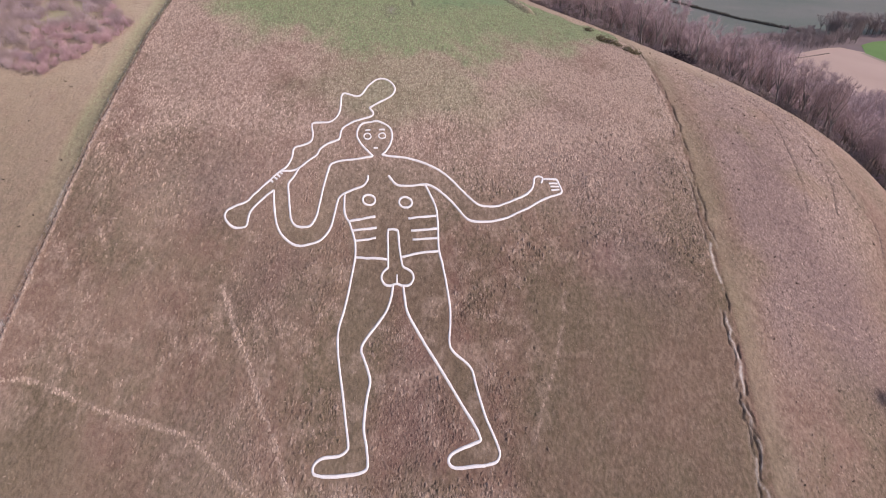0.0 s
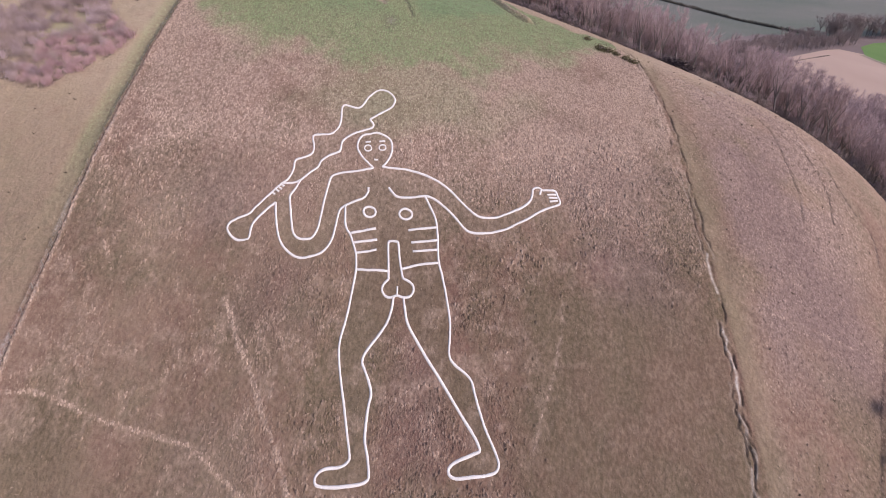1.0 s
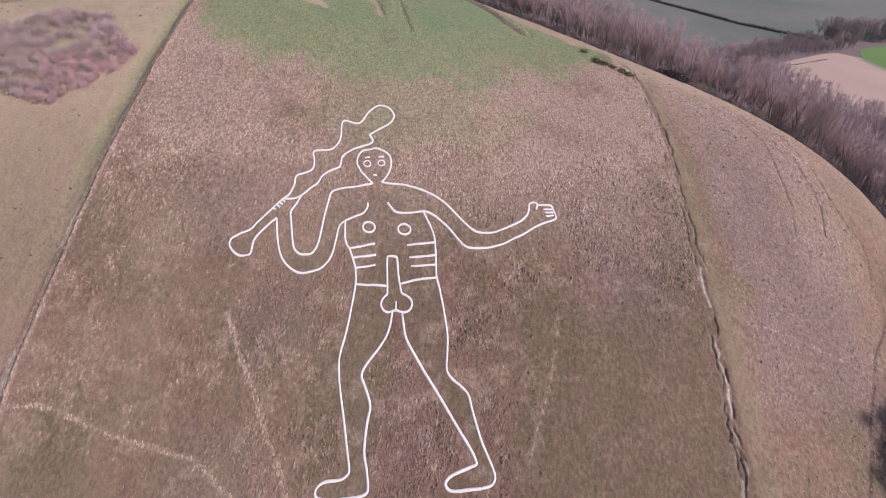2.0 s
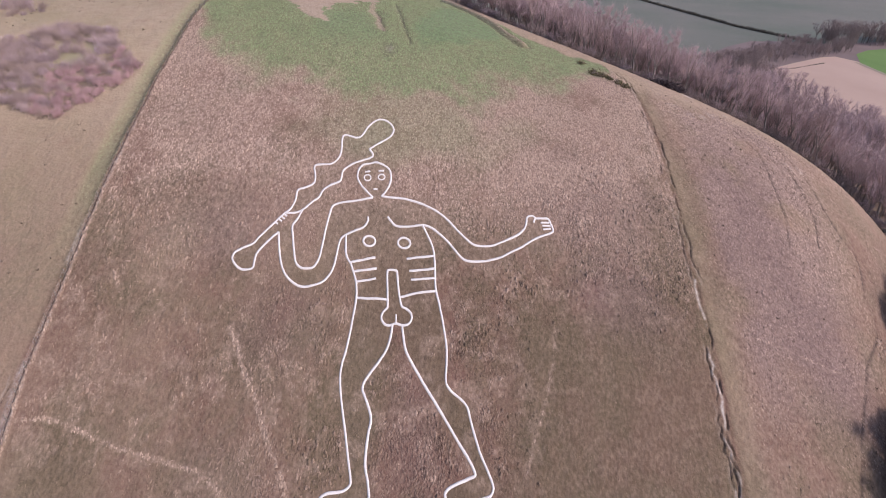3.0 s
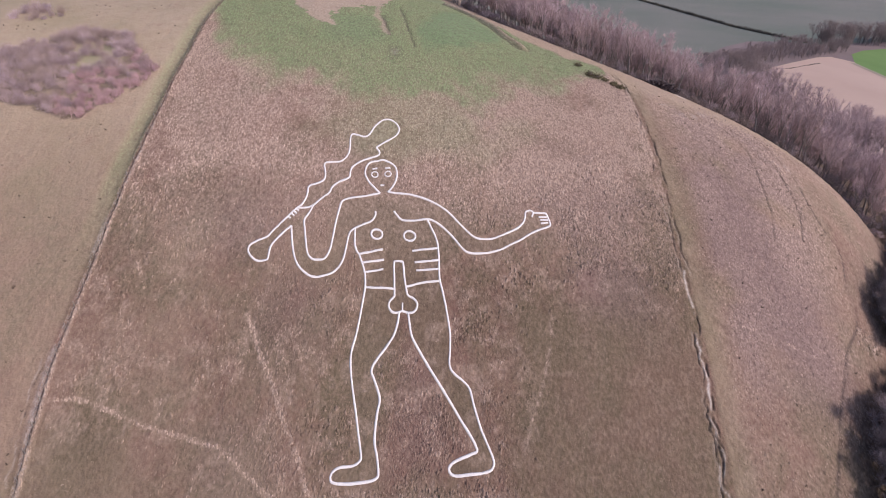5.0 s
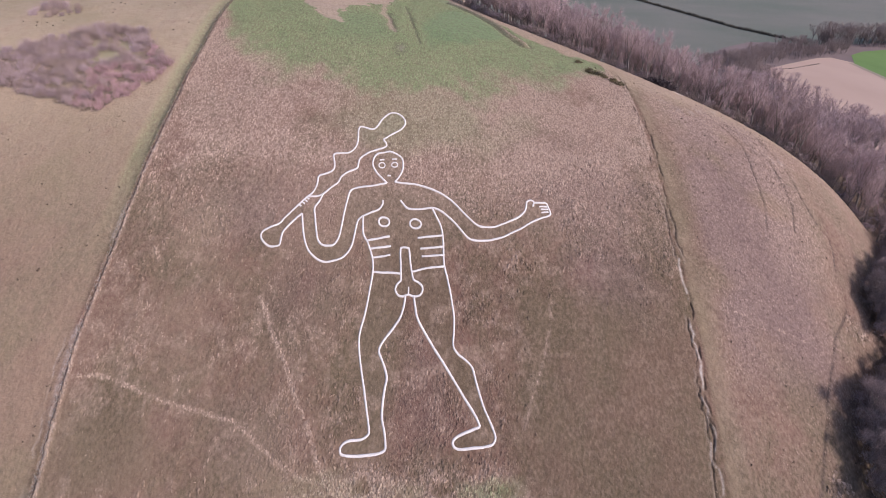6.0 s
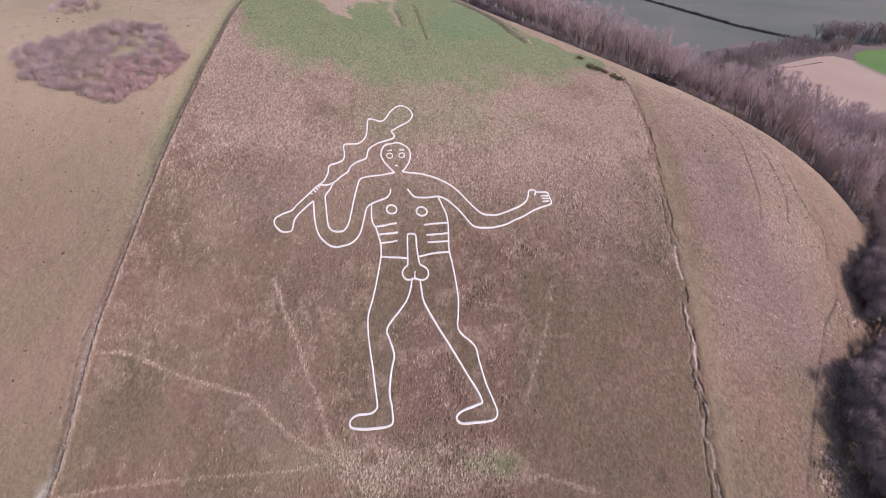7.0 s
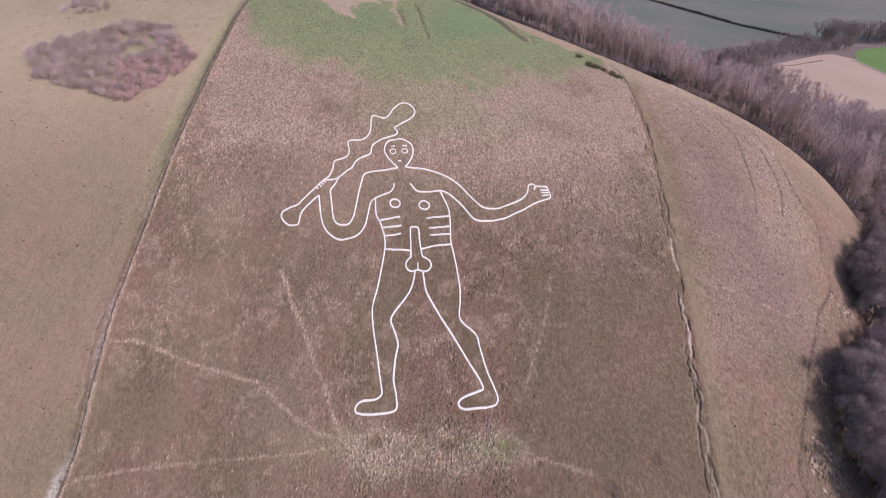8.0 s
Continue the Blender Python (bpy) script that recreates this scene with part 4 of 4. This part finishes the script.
build_grass("flank_grass", (43, 24, 100, 140), 80000, 0.33, 7, keep_flank, "pinkish brown rough grass on the flank of the hill", 0.3, 0.8, 0.5)


def keep_bracken(x, y, here, tint):
    near_by = np.minimum(np.hypot((x - 64) / 3.2, (y - 39.5) / 4.5), np.hypot((x - 81.5) / 2.8, (y - 69.5) / 2.6))
    return step(1.15, 0.6, near_by), 1.0 + 0.0 * x


build_grass("bracken", (56, 30, 90, 76), 9000, 0.42, 10, keep_bracken, "rusty pink dead bracken and brambles at the wood's foot", 0.8, 0.7, 0.7)


def build_weeds():
    """Small dark dead thistles dotted over the short grass."""
    rng = np.random.default_rng(12)
    segs = []
    for _ in range(210):
        left = rng.random() < 0.6
        x, y = (rng.uniform(-103, -62), rng.uniform(28, 138)) if left else (rng.uniform(47, 84), rng.uniform(30, 130))
        z = float(ground_z(x, y))
        for _ in range(5):
            dx, dy = rng.normal(0, 0.13, 2)
            segs.append((x + dx * 0.5, y + dy * 0.5, z - 0.05, x + dx * 1.6, y + dy * 1.6, z + rng.uniform(0.15, 0.4), 0.07, 0))
    me = mesh_of("dead_thistles", *tubes(segs, 3, True), DEAD)
    tagged(new("dead_thistles", me), "small dark dead thistles dotted over short grass", "thistles", kind="stuff")


build_weeds()


# ---------------------------------------------------------------- bare trees, shrubs and scrub
def grow_tree(seed, height, wide, dense=15):
    """The segments of a leafless tree: a stem that forks into rising limbs, branches and fine twigs."""
    rng = np.random.default_rng(seed)
    stem, limb, twig = [], [], []

    def way(d, spread_by):
        v = d + rng.normal(0, spread_by, 3)
        return v / np.linalg.norm(v)

    fork = height * rng.uniform(0.18, 0.30)
    base = np.array([0, 0, -0.6])
    top = np.array([*rng.normal(0, 0.2, 2), fork])
    r = 0.016 * height
    stem.append((*base, *top, r * 1.25, r * 0.85))
    for k in range(7):
        a = 2 * np.pi * (k + rng.uniform(-0.3, 0.3)) / 7
        out = rng.uniform(0.14, 0.5) if k else 0.06
        d = np.array([np.cos(a) * out, np.sin(a) * out, 1.0])
        d = d / np.linalg.norm(d)
        p, length, rad = top.copy(), (height - fork) * rng.uniform(0.75, 1.0) / max(d[2], 0.7), r * rng.uniform(0.4, 0.62)
        for s in range(4):
            q = p + d * length * (0.26 if s < 3 else 0.14)
            stem.append((*p, *q, rad, rad * 0.7))
            if s > 0 or k % 2:
                for _ in range(3 if s < 3 else 4):
                    bd = way(d, 0.55)
                    bd[2] = abs(bd[2]) * 0.8 + 0.25
                    bp = p + (q - p) * (rng.random() if s < 3 else rng.uniform(0.5, 1.0))
                    bl = rng.uniform(0.12, 0.24) * wide * (1.25 - 0.18 * s)
                    bq = bp + bd * bl
                    limb.append((*bp, *bq, rad * 0.45, rad * 0.2))
                    for _ in range(dense):
                        td = way(bd, 0.8)
                        td[2] += 0.15
                        tp = bp + (bq - bp) * rng.uniform(0.25, 1.0)
                        tq = tp + td * rng.uniform(0.5, 1.25) * wide * 0.16
                        twig.append((*tp, *tq, 0.038 if dense < 12 else 0.025, 0.0))
            p, rad = q, rad * 0.72
            d = way(d, 0.13)
    return stem, limb, twig


def tree_meshes(seed, height, wide, dense=13):
    stem, limb, twig = grow_tree(seed, height, wide, dense)
    trunk = mesh_of("trunk", *tubes(stem, 6), BARK, True)
    a = tubes(limb, 3, True)
    b = tubes(twig, 3, True)
    crown = mesh_of("crown", np.concatenate([a[0], b[0]]), np.concatenate([a[1], b[1] + len(a[0])]), TWIG)
    return trunk, crown


def new_tree(trunk, crown, label, ivy=None):
    tree = tagged(new("tree"), label, "tree", "trees of the wood")
    stem = part("trunk", trunk, tree)
    part("crown", crown, tree, "fine leafless purple-brown twigs")
    if ivy:
        part("ivy", ivy, stem, "dark green ivy round the stem")
    return tree


def leaf_cloud(name, seed, count, place, size, material):
    """Small bent leaves about points given by place(rng)."""
    rng = np.random.default_rng(seed)
    c = np.array([place(rng) for _ in range(count)])
    a, b = rng.normal(0, 1, (count, 3)), rng.normal(0, 1, (count, 3))
    a = a / np.linalg.norm(a, axis=1, keepdims=True)
    b = np.cross(a, b)
    b = b / np.linalg.norm(b, axis=1, keepdims=True)
    nrm = np.cross(a, b)
    s = size * rng.uniform(0.6, 1.4, (count, 1))
    v = np.stack([c - a * s, c + b * s * 0.6 + nrm * s * 0.2, c + a * s, c - b * s * 0.6 + nrm * s * 0.2], 1).reshape(-1, 3)
    return mesh_of(name, v, np.arange(count * 4).reshape(-1, 4), material)


def ivy_place(height):
    def f(rng):
        a, h = rng.uniform(0, 2 * np.pi), rng.random() ** 0.8
        r = (1.5 - 1.0 * h) * rng.uniform(0.4, 1.0)
        return (r * np.cos(a), r * np.sin(a), h * height)
    return f


def round_tree(seed, height, wide, count=3600):
    """A squat, thickly twigged tree: forking limbs inside, an uneven lobed dome of fine twigs outside."""
    rng = np.random.default_rng(seed)
    fork = np.array([0, 0, height * 0.22])
    stem = [(0, 0, -0.8, *fork, 0.03 * height, 0.024 * height)]
    lobes = []
    for k in range(13):
        a, up = 2.4 * k + rng.uniform(-0.4, 0.4), rng.uniform(0.05, 1.0)
        out = 0.5 * wide * math.sqrt(1.02 - 0.9 * up * up) * rng.uniform(0.6, 0.85)
        tip = np.array([out * math.cos(a), out * math.sin(a), height * (0.3 + 0.5 * up)])
        mid = fork + (tip - fork) * 0.5 + rng.normal(0, 0.25, 3)
        stem += [(*fork, *mid, 0.014 * height, 0.009 * height), (*mid, *tip, 0.009 * height, 0.003 * height)]
        lobes.append((tip, wide * rng.uniform(0.15, 0.22)))
    twig = []
    for _ in range(count):
        tip, r = lobes[int(rng.integers(len(lobes)))]
        d = rng.normal(0, 1, 3)
        d = d / np.linalg.norm(d)
        d[2] = abs(d[2]) if rng.random() < 0.75 else d[2]
        p = tip + d * r * rng.uniform(0.1, 0.85)
        e = d * 0.7 + rng.normal(0, 0.45, 3) + np.array([0, 0, 0.35])
        q = p + e * rng.uniform(0.35, 0.75) * r * 0.55
        twig.append((*p, *q, 0.03, 0.0))
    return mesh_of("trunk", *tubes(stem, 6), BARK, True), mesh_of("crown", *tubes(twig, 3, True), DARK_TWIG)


KINDS = [tree_meshes(s, h, w) for s, h, w in ((11, 13.5, 9.5), (12, 12.0, 9.0), (13, 14.5, 9.5), (14, 11.0, 8.0), (15, 13.0, 10.5))]
LIGHT = [tree_meshes(s, h, w, 6) for s, h, w in ((16, 13.5, 10.0), (17, 12.5, 9.5), (18, 14.0, 10.5))]
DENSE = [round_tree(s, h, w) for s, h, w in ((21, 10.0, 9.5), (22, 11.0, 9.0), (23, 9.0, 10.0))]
IVIES = [leaf_cloud("ivy", 30 + k, 900, ivy_place(h), 0.17, IVY) for k, h in enumerate((8.5, 7.0))]
def outward(x, y):
    """Distance outside the wood's edge, negative on the hill's side."""
    d = float(near(np.array([x]), np.array([y]), WOOD_EDGE)[0])
    return d if beyond_wood(np.array([x]), np.array([y]))[0] else -d


def build_wood():
    """The trees of the outer rows, each a thing; the crowded trees behind them are one mesh of stems and one of twigs."""
    rng = np.random.default_rng(77)
    firsts, deep_wood = {}, []
    for gx in np.arange(6, 214, 4.4):
        for gy in np.arange(14, 310, 4.4):
            x, y = gx + rng.uniform(-1.8, 1.8), gy + rng.uniform(-1.8, 1.8)
            o = outward(x, y)
            deep = 210 if x > 124 and y > 150 else 75 if y > 95 else 34
            kind, spin, lean = int(rng.integers(len(KINDS))), rng.uniform(0, 6.28), rng.normal(0, 0.04, 2)
            size = rng.uniform(0.78, 1.12) * (0.8 if o < 3 else 1.0)
            if not (0.5 if y > 108 else 5.5) < o < deep or x + 0.55 * y < 66 or (y > 215 and 70 < x < 124 + 0.65 * (y - 215)) or x > 198 or (y > 262 and x < 70):
                continue
            ivy = int(rng.integers(2)) if o < 14 and y < 66 and rng.random() < 0.30 else None
            close = y < 102 and o <= 15
            m = Matrix.LocRotScale((x, y, float(sheet_z(x, y))), Euler((*lean, spin)), None)
            if o > 15:
                if rng.random() < (0.95 if o < 36 else 0.5):
                    deep_wood.append((kind, m @ Matrix.Diagonal((size, size, size, 1))))
                continue
            key = (kind % 3, ivy, close)
            if key not in firsts:
                label = "bare winter tree with an ivy-clad stem, at the wood's edge" if ivy is not None else "leafless winter tree of the wood below the hill"
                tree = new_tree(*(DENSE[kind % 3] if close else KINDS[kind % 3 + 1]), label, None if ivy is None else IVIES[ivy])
                firsts[key] = tree
                tree.matrix_basis = m
            else:
                tree = copy_thing(firsts[key], m)
            fat = size * (1.2 if close else 1.0)
            tree.scale = (fat, fat, size * rng.uniform(0.92, 1.1))
    for (ax, ay), (bx, by) in zip(WOOD_EDGE[13:], WOOD_EDGE[14:]):
        steps = max(1, round(math.hypot(bx - ax, by - ay) / 1.9))
        for k in range(steps):
            t = (k + rng.uniform(0.1, 0.9)) / steps
            off = rng.uniform(4.0, 7.5)
            x, y = ax + (bx - ax) * t + off * 0.87, ay + (by - ay) * t - off * 0.5
            tree = copy_thing(firsts[(k % 3, None, True)], Matrix.LocRotScale((x, y, float(sheet_z(x, y))), Euler((0, 0, rng.uniform(0, 6.28))), None))
            size = rng.uniform(0.62, 0.92)
            tree.scale = (size * 1.15, size * 1.15, size * 1.4)
    low = []
    for (ax, ay), (bx, by) in zip(WOOD_EDGE[:13], WOOD_EDGE[1:14]):      # low dark growth added in place of shade under the wood's upper edge
        steps = max(1, round(math.hypot(bx - ax, by - ay) / 1.5))
        for k in range(steps):
            t, off = (k + rng.uniform(0.1, 0.9)) / steps, rng.uniform(0.5, 2.8)
            x, y = ax + (bx - ax) * t + off * 0.45, ay + (by - ay) * t + off * 0.87
            m = Matrix.LocRotScale((x, y, float(sheet_z(x, y)) - 0.8), Euler((0, 0, rng.uniform(0, 6.28))), None)
            if len(low) < 3:
                low.append(new_tree(*DENSE[len(low)], "low bushy bare tree added to darken the upper edge of the wood"))
                tree = low[-1]
                tree.matrix_basis = m
            else:
                tree = copy_thing(low[k % 3], m)
            size = rng.uniform(0.2, 0.38)
            tree.scale = (size * 1.5, size * 1.5, size)
    join_trees(deep_wood, "deep_wood", "wood")


def join_trees(spots, name, category, twig=TWIG):
    """Crowded trees that cannot be told apart: one mesh of stems and one of twigs."""
    for which, kind_of, label, mat in ((0, "stems", "crowded bare stems of winter trees", BARK), (1, "twigs", "haze of purple-brown winter twigs", twig)):
        raw = []
        for me in (k[which] for k in LIGHT):
            co = np.empty(len(me.vertices) * 3, np.float32)
            me.vertices.foreach_get("co", co)
            ix = np.empty(len(me.loops), np.int32)
            me.loops.foreach_get("vertex_index", ix)
            raw.append((co.reshape(-1, 3), ix.reshape(len(me.polygons), -1)))
        verts, faces, off = [], [], 0
        for kind, m in spots:
            co, ix = raw[kind % len(raw)]
            mm = np.array(m)
            verts.append(co @ mm[:3, :3].T + mm[:3, 3])
            faces.append(ix + off)
            off += len(co)
        me = mesh_of(name, np.concatenate(verts), np.concatenate(faces), mat)
        tagged(new(name + "_" + kind_of, me), label, category, kind="stuff")


build_wood()


def shrub_mesh(seed, height, count, material, fat=0.02):
    """A thicket of thin arching stems from one root."""
    rng = np.random.default_rng(seed)
    segs = []
    for _ in range(count):
        a, out = rng.uniform(0, 2 * np.pi), rng.uniform(0.05, 0.55)
        h = height * rng.uniform(0.5, 1.05)
        p = np.array([*rng.normal(0, height * 0.3, 2), -0.1])
        q = p + np.array([np.cos(a) * out * h * 0.5, np.sin(a) * out * h * 0.5, h * 0.6])
        s = q + np.array([np.cos(a) * out * h * 0.45, np.sin(a) * out * h * 0.45, h * 0.4])
        segs += [(*p, *q, fat, 0), (*(p + (q - p) * 0.8), *s, fat * 0.8, 0)]
        for _ in range(2):
            t = p + (q - p) * rng.uniform(0.4, 1)
            segs.append((*t, *(t + rng.normal(0, height * 0.2, 3) + np.array([0, 0, height * 0.12])), fat * 0.6, 0))
    return mesh_of("shrub", *tubes(segs, 3, True), material)


def build_scrub():
    rng = np.random.default_rng(5)
    kinds = [shrub_mesh(50 + k, h, 120, THORN, 0.019) for k, h in enumerate((2.1, 1.7, 2.4))]
    kinds += [shrub_mesh(56 + k, h, 120, BRIAR, 0.019) for k, h in enumerate((1.6, 1.3, 1.9))]
    firsts = {}
    for poly, gap in ((SCRUB, 1.4), (SCRUB_FAR, 1.7)):
        xs, ys = [p[0] for p in poly], [p[1] for p in poly]
        for gx in np.arange(min(xs), max(xs), gap):
            for gy in np.arange(min(ys), max(ys), gap):
                x, y = gx + rng.uniform(-0.8, 0.8), gy + rng.uniform(-0.8, 0.8)
                clear = math.hypot((x + 77) / 5.5, (y - 112) / 4.5) < 1 and rng.random() < 0.62
                wx, wy = x + 3 * (float(cloud(x, y, 9.0, 41)) - 0.5), y + 3 * (float(cloud(x, y, 4.0, 43)) - 0.5)
                if not within(np.array([wx]), np.array([wy]), poly)[0] or clear or rng.random() < (0.1 if poly is SCRUB else 0.35):
                    continue
                red = x > -79 and y < 106 + 0.25 * (x + 79) + 9 * (x > -68) and rng.random() < 0.85
                k = int(rng.integers(3)) + (3 if red else 0)
                m = Matrix.LocRotScale((x, y, float(ground_z(x, y))), Euler((0, 0, rng.uniform(0, 6.28))), None)
                if k not in firsts:
                    firsts[k] = tagged(new("thorn_shrub", kinds[k]), "reddish bramble shrub at the skirt of a thicket" if red else "leafless purplish thorn shrub in a thicket on pasture", "shrub", "thorn thicket")
                    firsts[k].matrix_basis = m
                    ob = firsts[k]
                else:
                    ob = copy_thing(firsts[k], m)
                s = rng.uniform(0.75, 1.3)
                ob.scale = (s * 0.85, s * 0.85, s * 0.9)


build_scrub()


def build_gorse():
    rng = np.random.default_rng(8)

    def dome(r):
        v = r.normal(0, 1, 3)
        v = v / np.linalg.norm(v) * r.uniform(0.55, 1.0) * (1 + 0.3 * r.normal())
        return (v[0] * 1.1, v[1] * 0.9, abs(v[2]) * 0.9)
    leaves = [leaf_cloud("foliage", 60 + k, 420, dome, 0.13, GORSE) for k in range(2)]
    stems = shrub_mesh(66, 1.1, 26, THORN, 0.03)
    first = None
    for x, y, s in ((36.6, 125.5, 1.4), (38.4, 125.0, 1.25), (40.2, 124.6, 1.0), (42.2, 123.4, 1.1), (43.6, 122.3, 1.2), (34.6, 130.5, 1.0)):
        m = Matrix.LocRotScale((x, y, float(ground_z(x, y))), Euler((0, 0, rng.uniform(0, 6.28))), None)
        if first is None:
            first = tagged(new("gorse_bush"), "low dark green gorse bush on rough grass", "bush", "gorse bushes")
            part("foliage", leaves[0], first)
            part("stems", stems, first, "bare brown stems")
            first.matrix_basis = m
            ob = first
        else:
            ob = copy_thing(first, m)
        ob.scale = (s, s, s * 0.85)
    bush = None
    # dark bushes that also stand in for a shaded hollow on the hill's edge
    tangle = leaf_cloud("foliage", 64, 700, dome, 0.14, SHADED_BRAMBLE)
    for x, y, s in ((58.8, 141.6, 1.6), (60.6, 140.6, 2.1), (62.4, 139.8, 2.2), (64.0, 139.0, 1.6)):
        m = Matrix.LocRotScale((x, y, float(ground_z(x, y))), Euler((0, 0, rng.uniform(0, 6.28))), None)
        if bush is None:
            bush = tagged(new("bramble_bush"), "bush at the wood's edge, a hollow's shade in its dark colour", "bush", "bramble bushes")
            part("foliage", tangle, bush)
            part("stems", stems, bush, "bare brown stems")
            bush.matrix_basis = m
            ob = bush
        else:
            ob = copy_thing(bush, m)
        ob.scale = (s * 1.1, s * 1.1, s * 0.75)


build_gorse()


# ---------------------------------------------------------------- far hedges and trees
def build_hedge(line, height, wide, label, seed, step_by=1.2):
    """A clipped hedge: a long uneven bank of twigs and small clumps along a line."""
    rng = np.random.default_rng(seed)
    segs = []
    for (ax, ay), (bx, by) in zip(line, line[1:]):
        n = max(1, int(math.hypot(bx - ax, by - ay) / step_by))
        for k in range(n):
            t = (k + rng.random()) / n
            x, y = ax + (bx - ax) * t, ay + (by - ay) * t
            tall = height * (0.75 + 0.5 * float(bumps(x, y, 9.0, seed)))
            for _ in range(9):
                px, py = x + rng.normal(0, wide * 0.35), y + rng.normal(0, wide * 0.35)
                z = float(sheet_z(px, py))
                segs.append((px, py, z - 0.2, px + rng.normal(0, wide * 0.3), py + rng.normal(0, wide * 0.3), z + tall * rng.uniform(0.6, 1.1), 0.34, 0))
    me = mesh_of("hedge", *tubes(segs, 4, True), HEDGE)
    tagged(new("hedge", me), label, "hedge", "field hedges")


# a track's dark line across the stubble, built as a very low hedge
build_hedge([(225.7, 359.2), (240.4, 360.9), (257.2, 369.3), (271.5, 376.1)], 0.4, 1.0, "low strip standing in for the dark line of a track across the stubble", 5, 0.8)
build_hedge([(235, 800), (257, 731), (283, 526), (306, 450)], 2.6, 2.2, "dark clipped hedge between two far green fields", 3, 1.1)


def build_far_trees():
    rng = np.random.default_rng(19)
    spots = []
    for (ax, ay), (bx, by), n, deep, lo, hi in (((180, 345), (232, 372), 80, 26, 0.4, 0.75), ((232, 372), (292, 402), 120, 34, 0.35, 0.7), ((314, 430), (430, 436), 130, 30, 0.65, 1.3),
                                                ((280, 440), (322, 440), 30, 8, 0.3, 0.6), ((297, 402), (316, 414), 26, 16, 0.4, 0.75), ((168, 240), (206, 346), 70, 12, 0.6, 0.95)):
        for _ in range(n):
            t = rng.random()
            x, y = ax + (bx - ax) * t + rng.normal(0, 3), ay + (by - ay) * t + rng.uniform(0, deep)
            s = rng.uniform(lo, hi)
            spots.append((int(rng.integers(3)), Matrix.LocRotScale((x, y, float(sheet_z(x, y))), Euler((0, 0, rng.uniform(0, 6.28))), (s * 1.2, s * 1.2, s))))
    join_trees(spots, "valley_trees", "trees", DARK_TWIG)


build_far_trees()


# ---------------------------------------------------------------- fence along the ditch
def post_mesh():
    bm = bmesh.new()
    bmesh.ops.create_cone(bm, cap_ends=True, segments=8, radius1=0.065, radius2=0.058, depth=1.5)
    bmesh.ops.translate(bm, verts=bm.verts, vec=(0, 0, 0.45))
    top = [e for e in bm.edges if all(v.co.z > 1.1 for v in e.verts)]
    bmesh.ops.bevel(bm, geom=top, offset=0.012, segments=1, affect="EDGES")
    me = bpy.data.meshes.new("post")
    bm.to_mesh(me)
    bm.free()
    me.materials.append(POST)
    return me


def build_fence(y0, y1, place, offset, gap, seed, label):
    rng = np.random.default_rng(seed)
    me = post_mesh()
    fence = tagged(new("fence"), label, "fence")
    fence.location = (float(place(y0)) + offset, y0, float(ground_z(place(y0) + offset, y0)))
    back_to = Matrix.Translation(fence.location).inverted()
    spots = []
    for y in np.arange(y0, y1, gap):
        x = float(place(y)) + offset
        z = float(ground_z(x, y))
        ob = part("post", me, fence)
        ob.matrix_parent_inverse = back_to
        ob.matrix_basis = pose(x, y, z, rng.normal(0, 2), rng.normal(0, 2), rng.uniform(0, 90))
        spots.append((x, y, z))
    for h in (0.35, 0.65, 0.98):
        segs = [(ax, ay, az + h, bx, by, bz + h, 0.005, 0.005) for (ax, ay, az), (bx, by, bz) in zip(spots, spots[1:])]
        ob = part("wire", mesh_of("wire", *tubes(segs, 4), WIRE), fence)
        ob.matrix_parent_inverse = back_to


build_fence(26, 136, left_of, 0.45, 3.0, 1, "wire fence on weathered wooden posts beside a ditch")
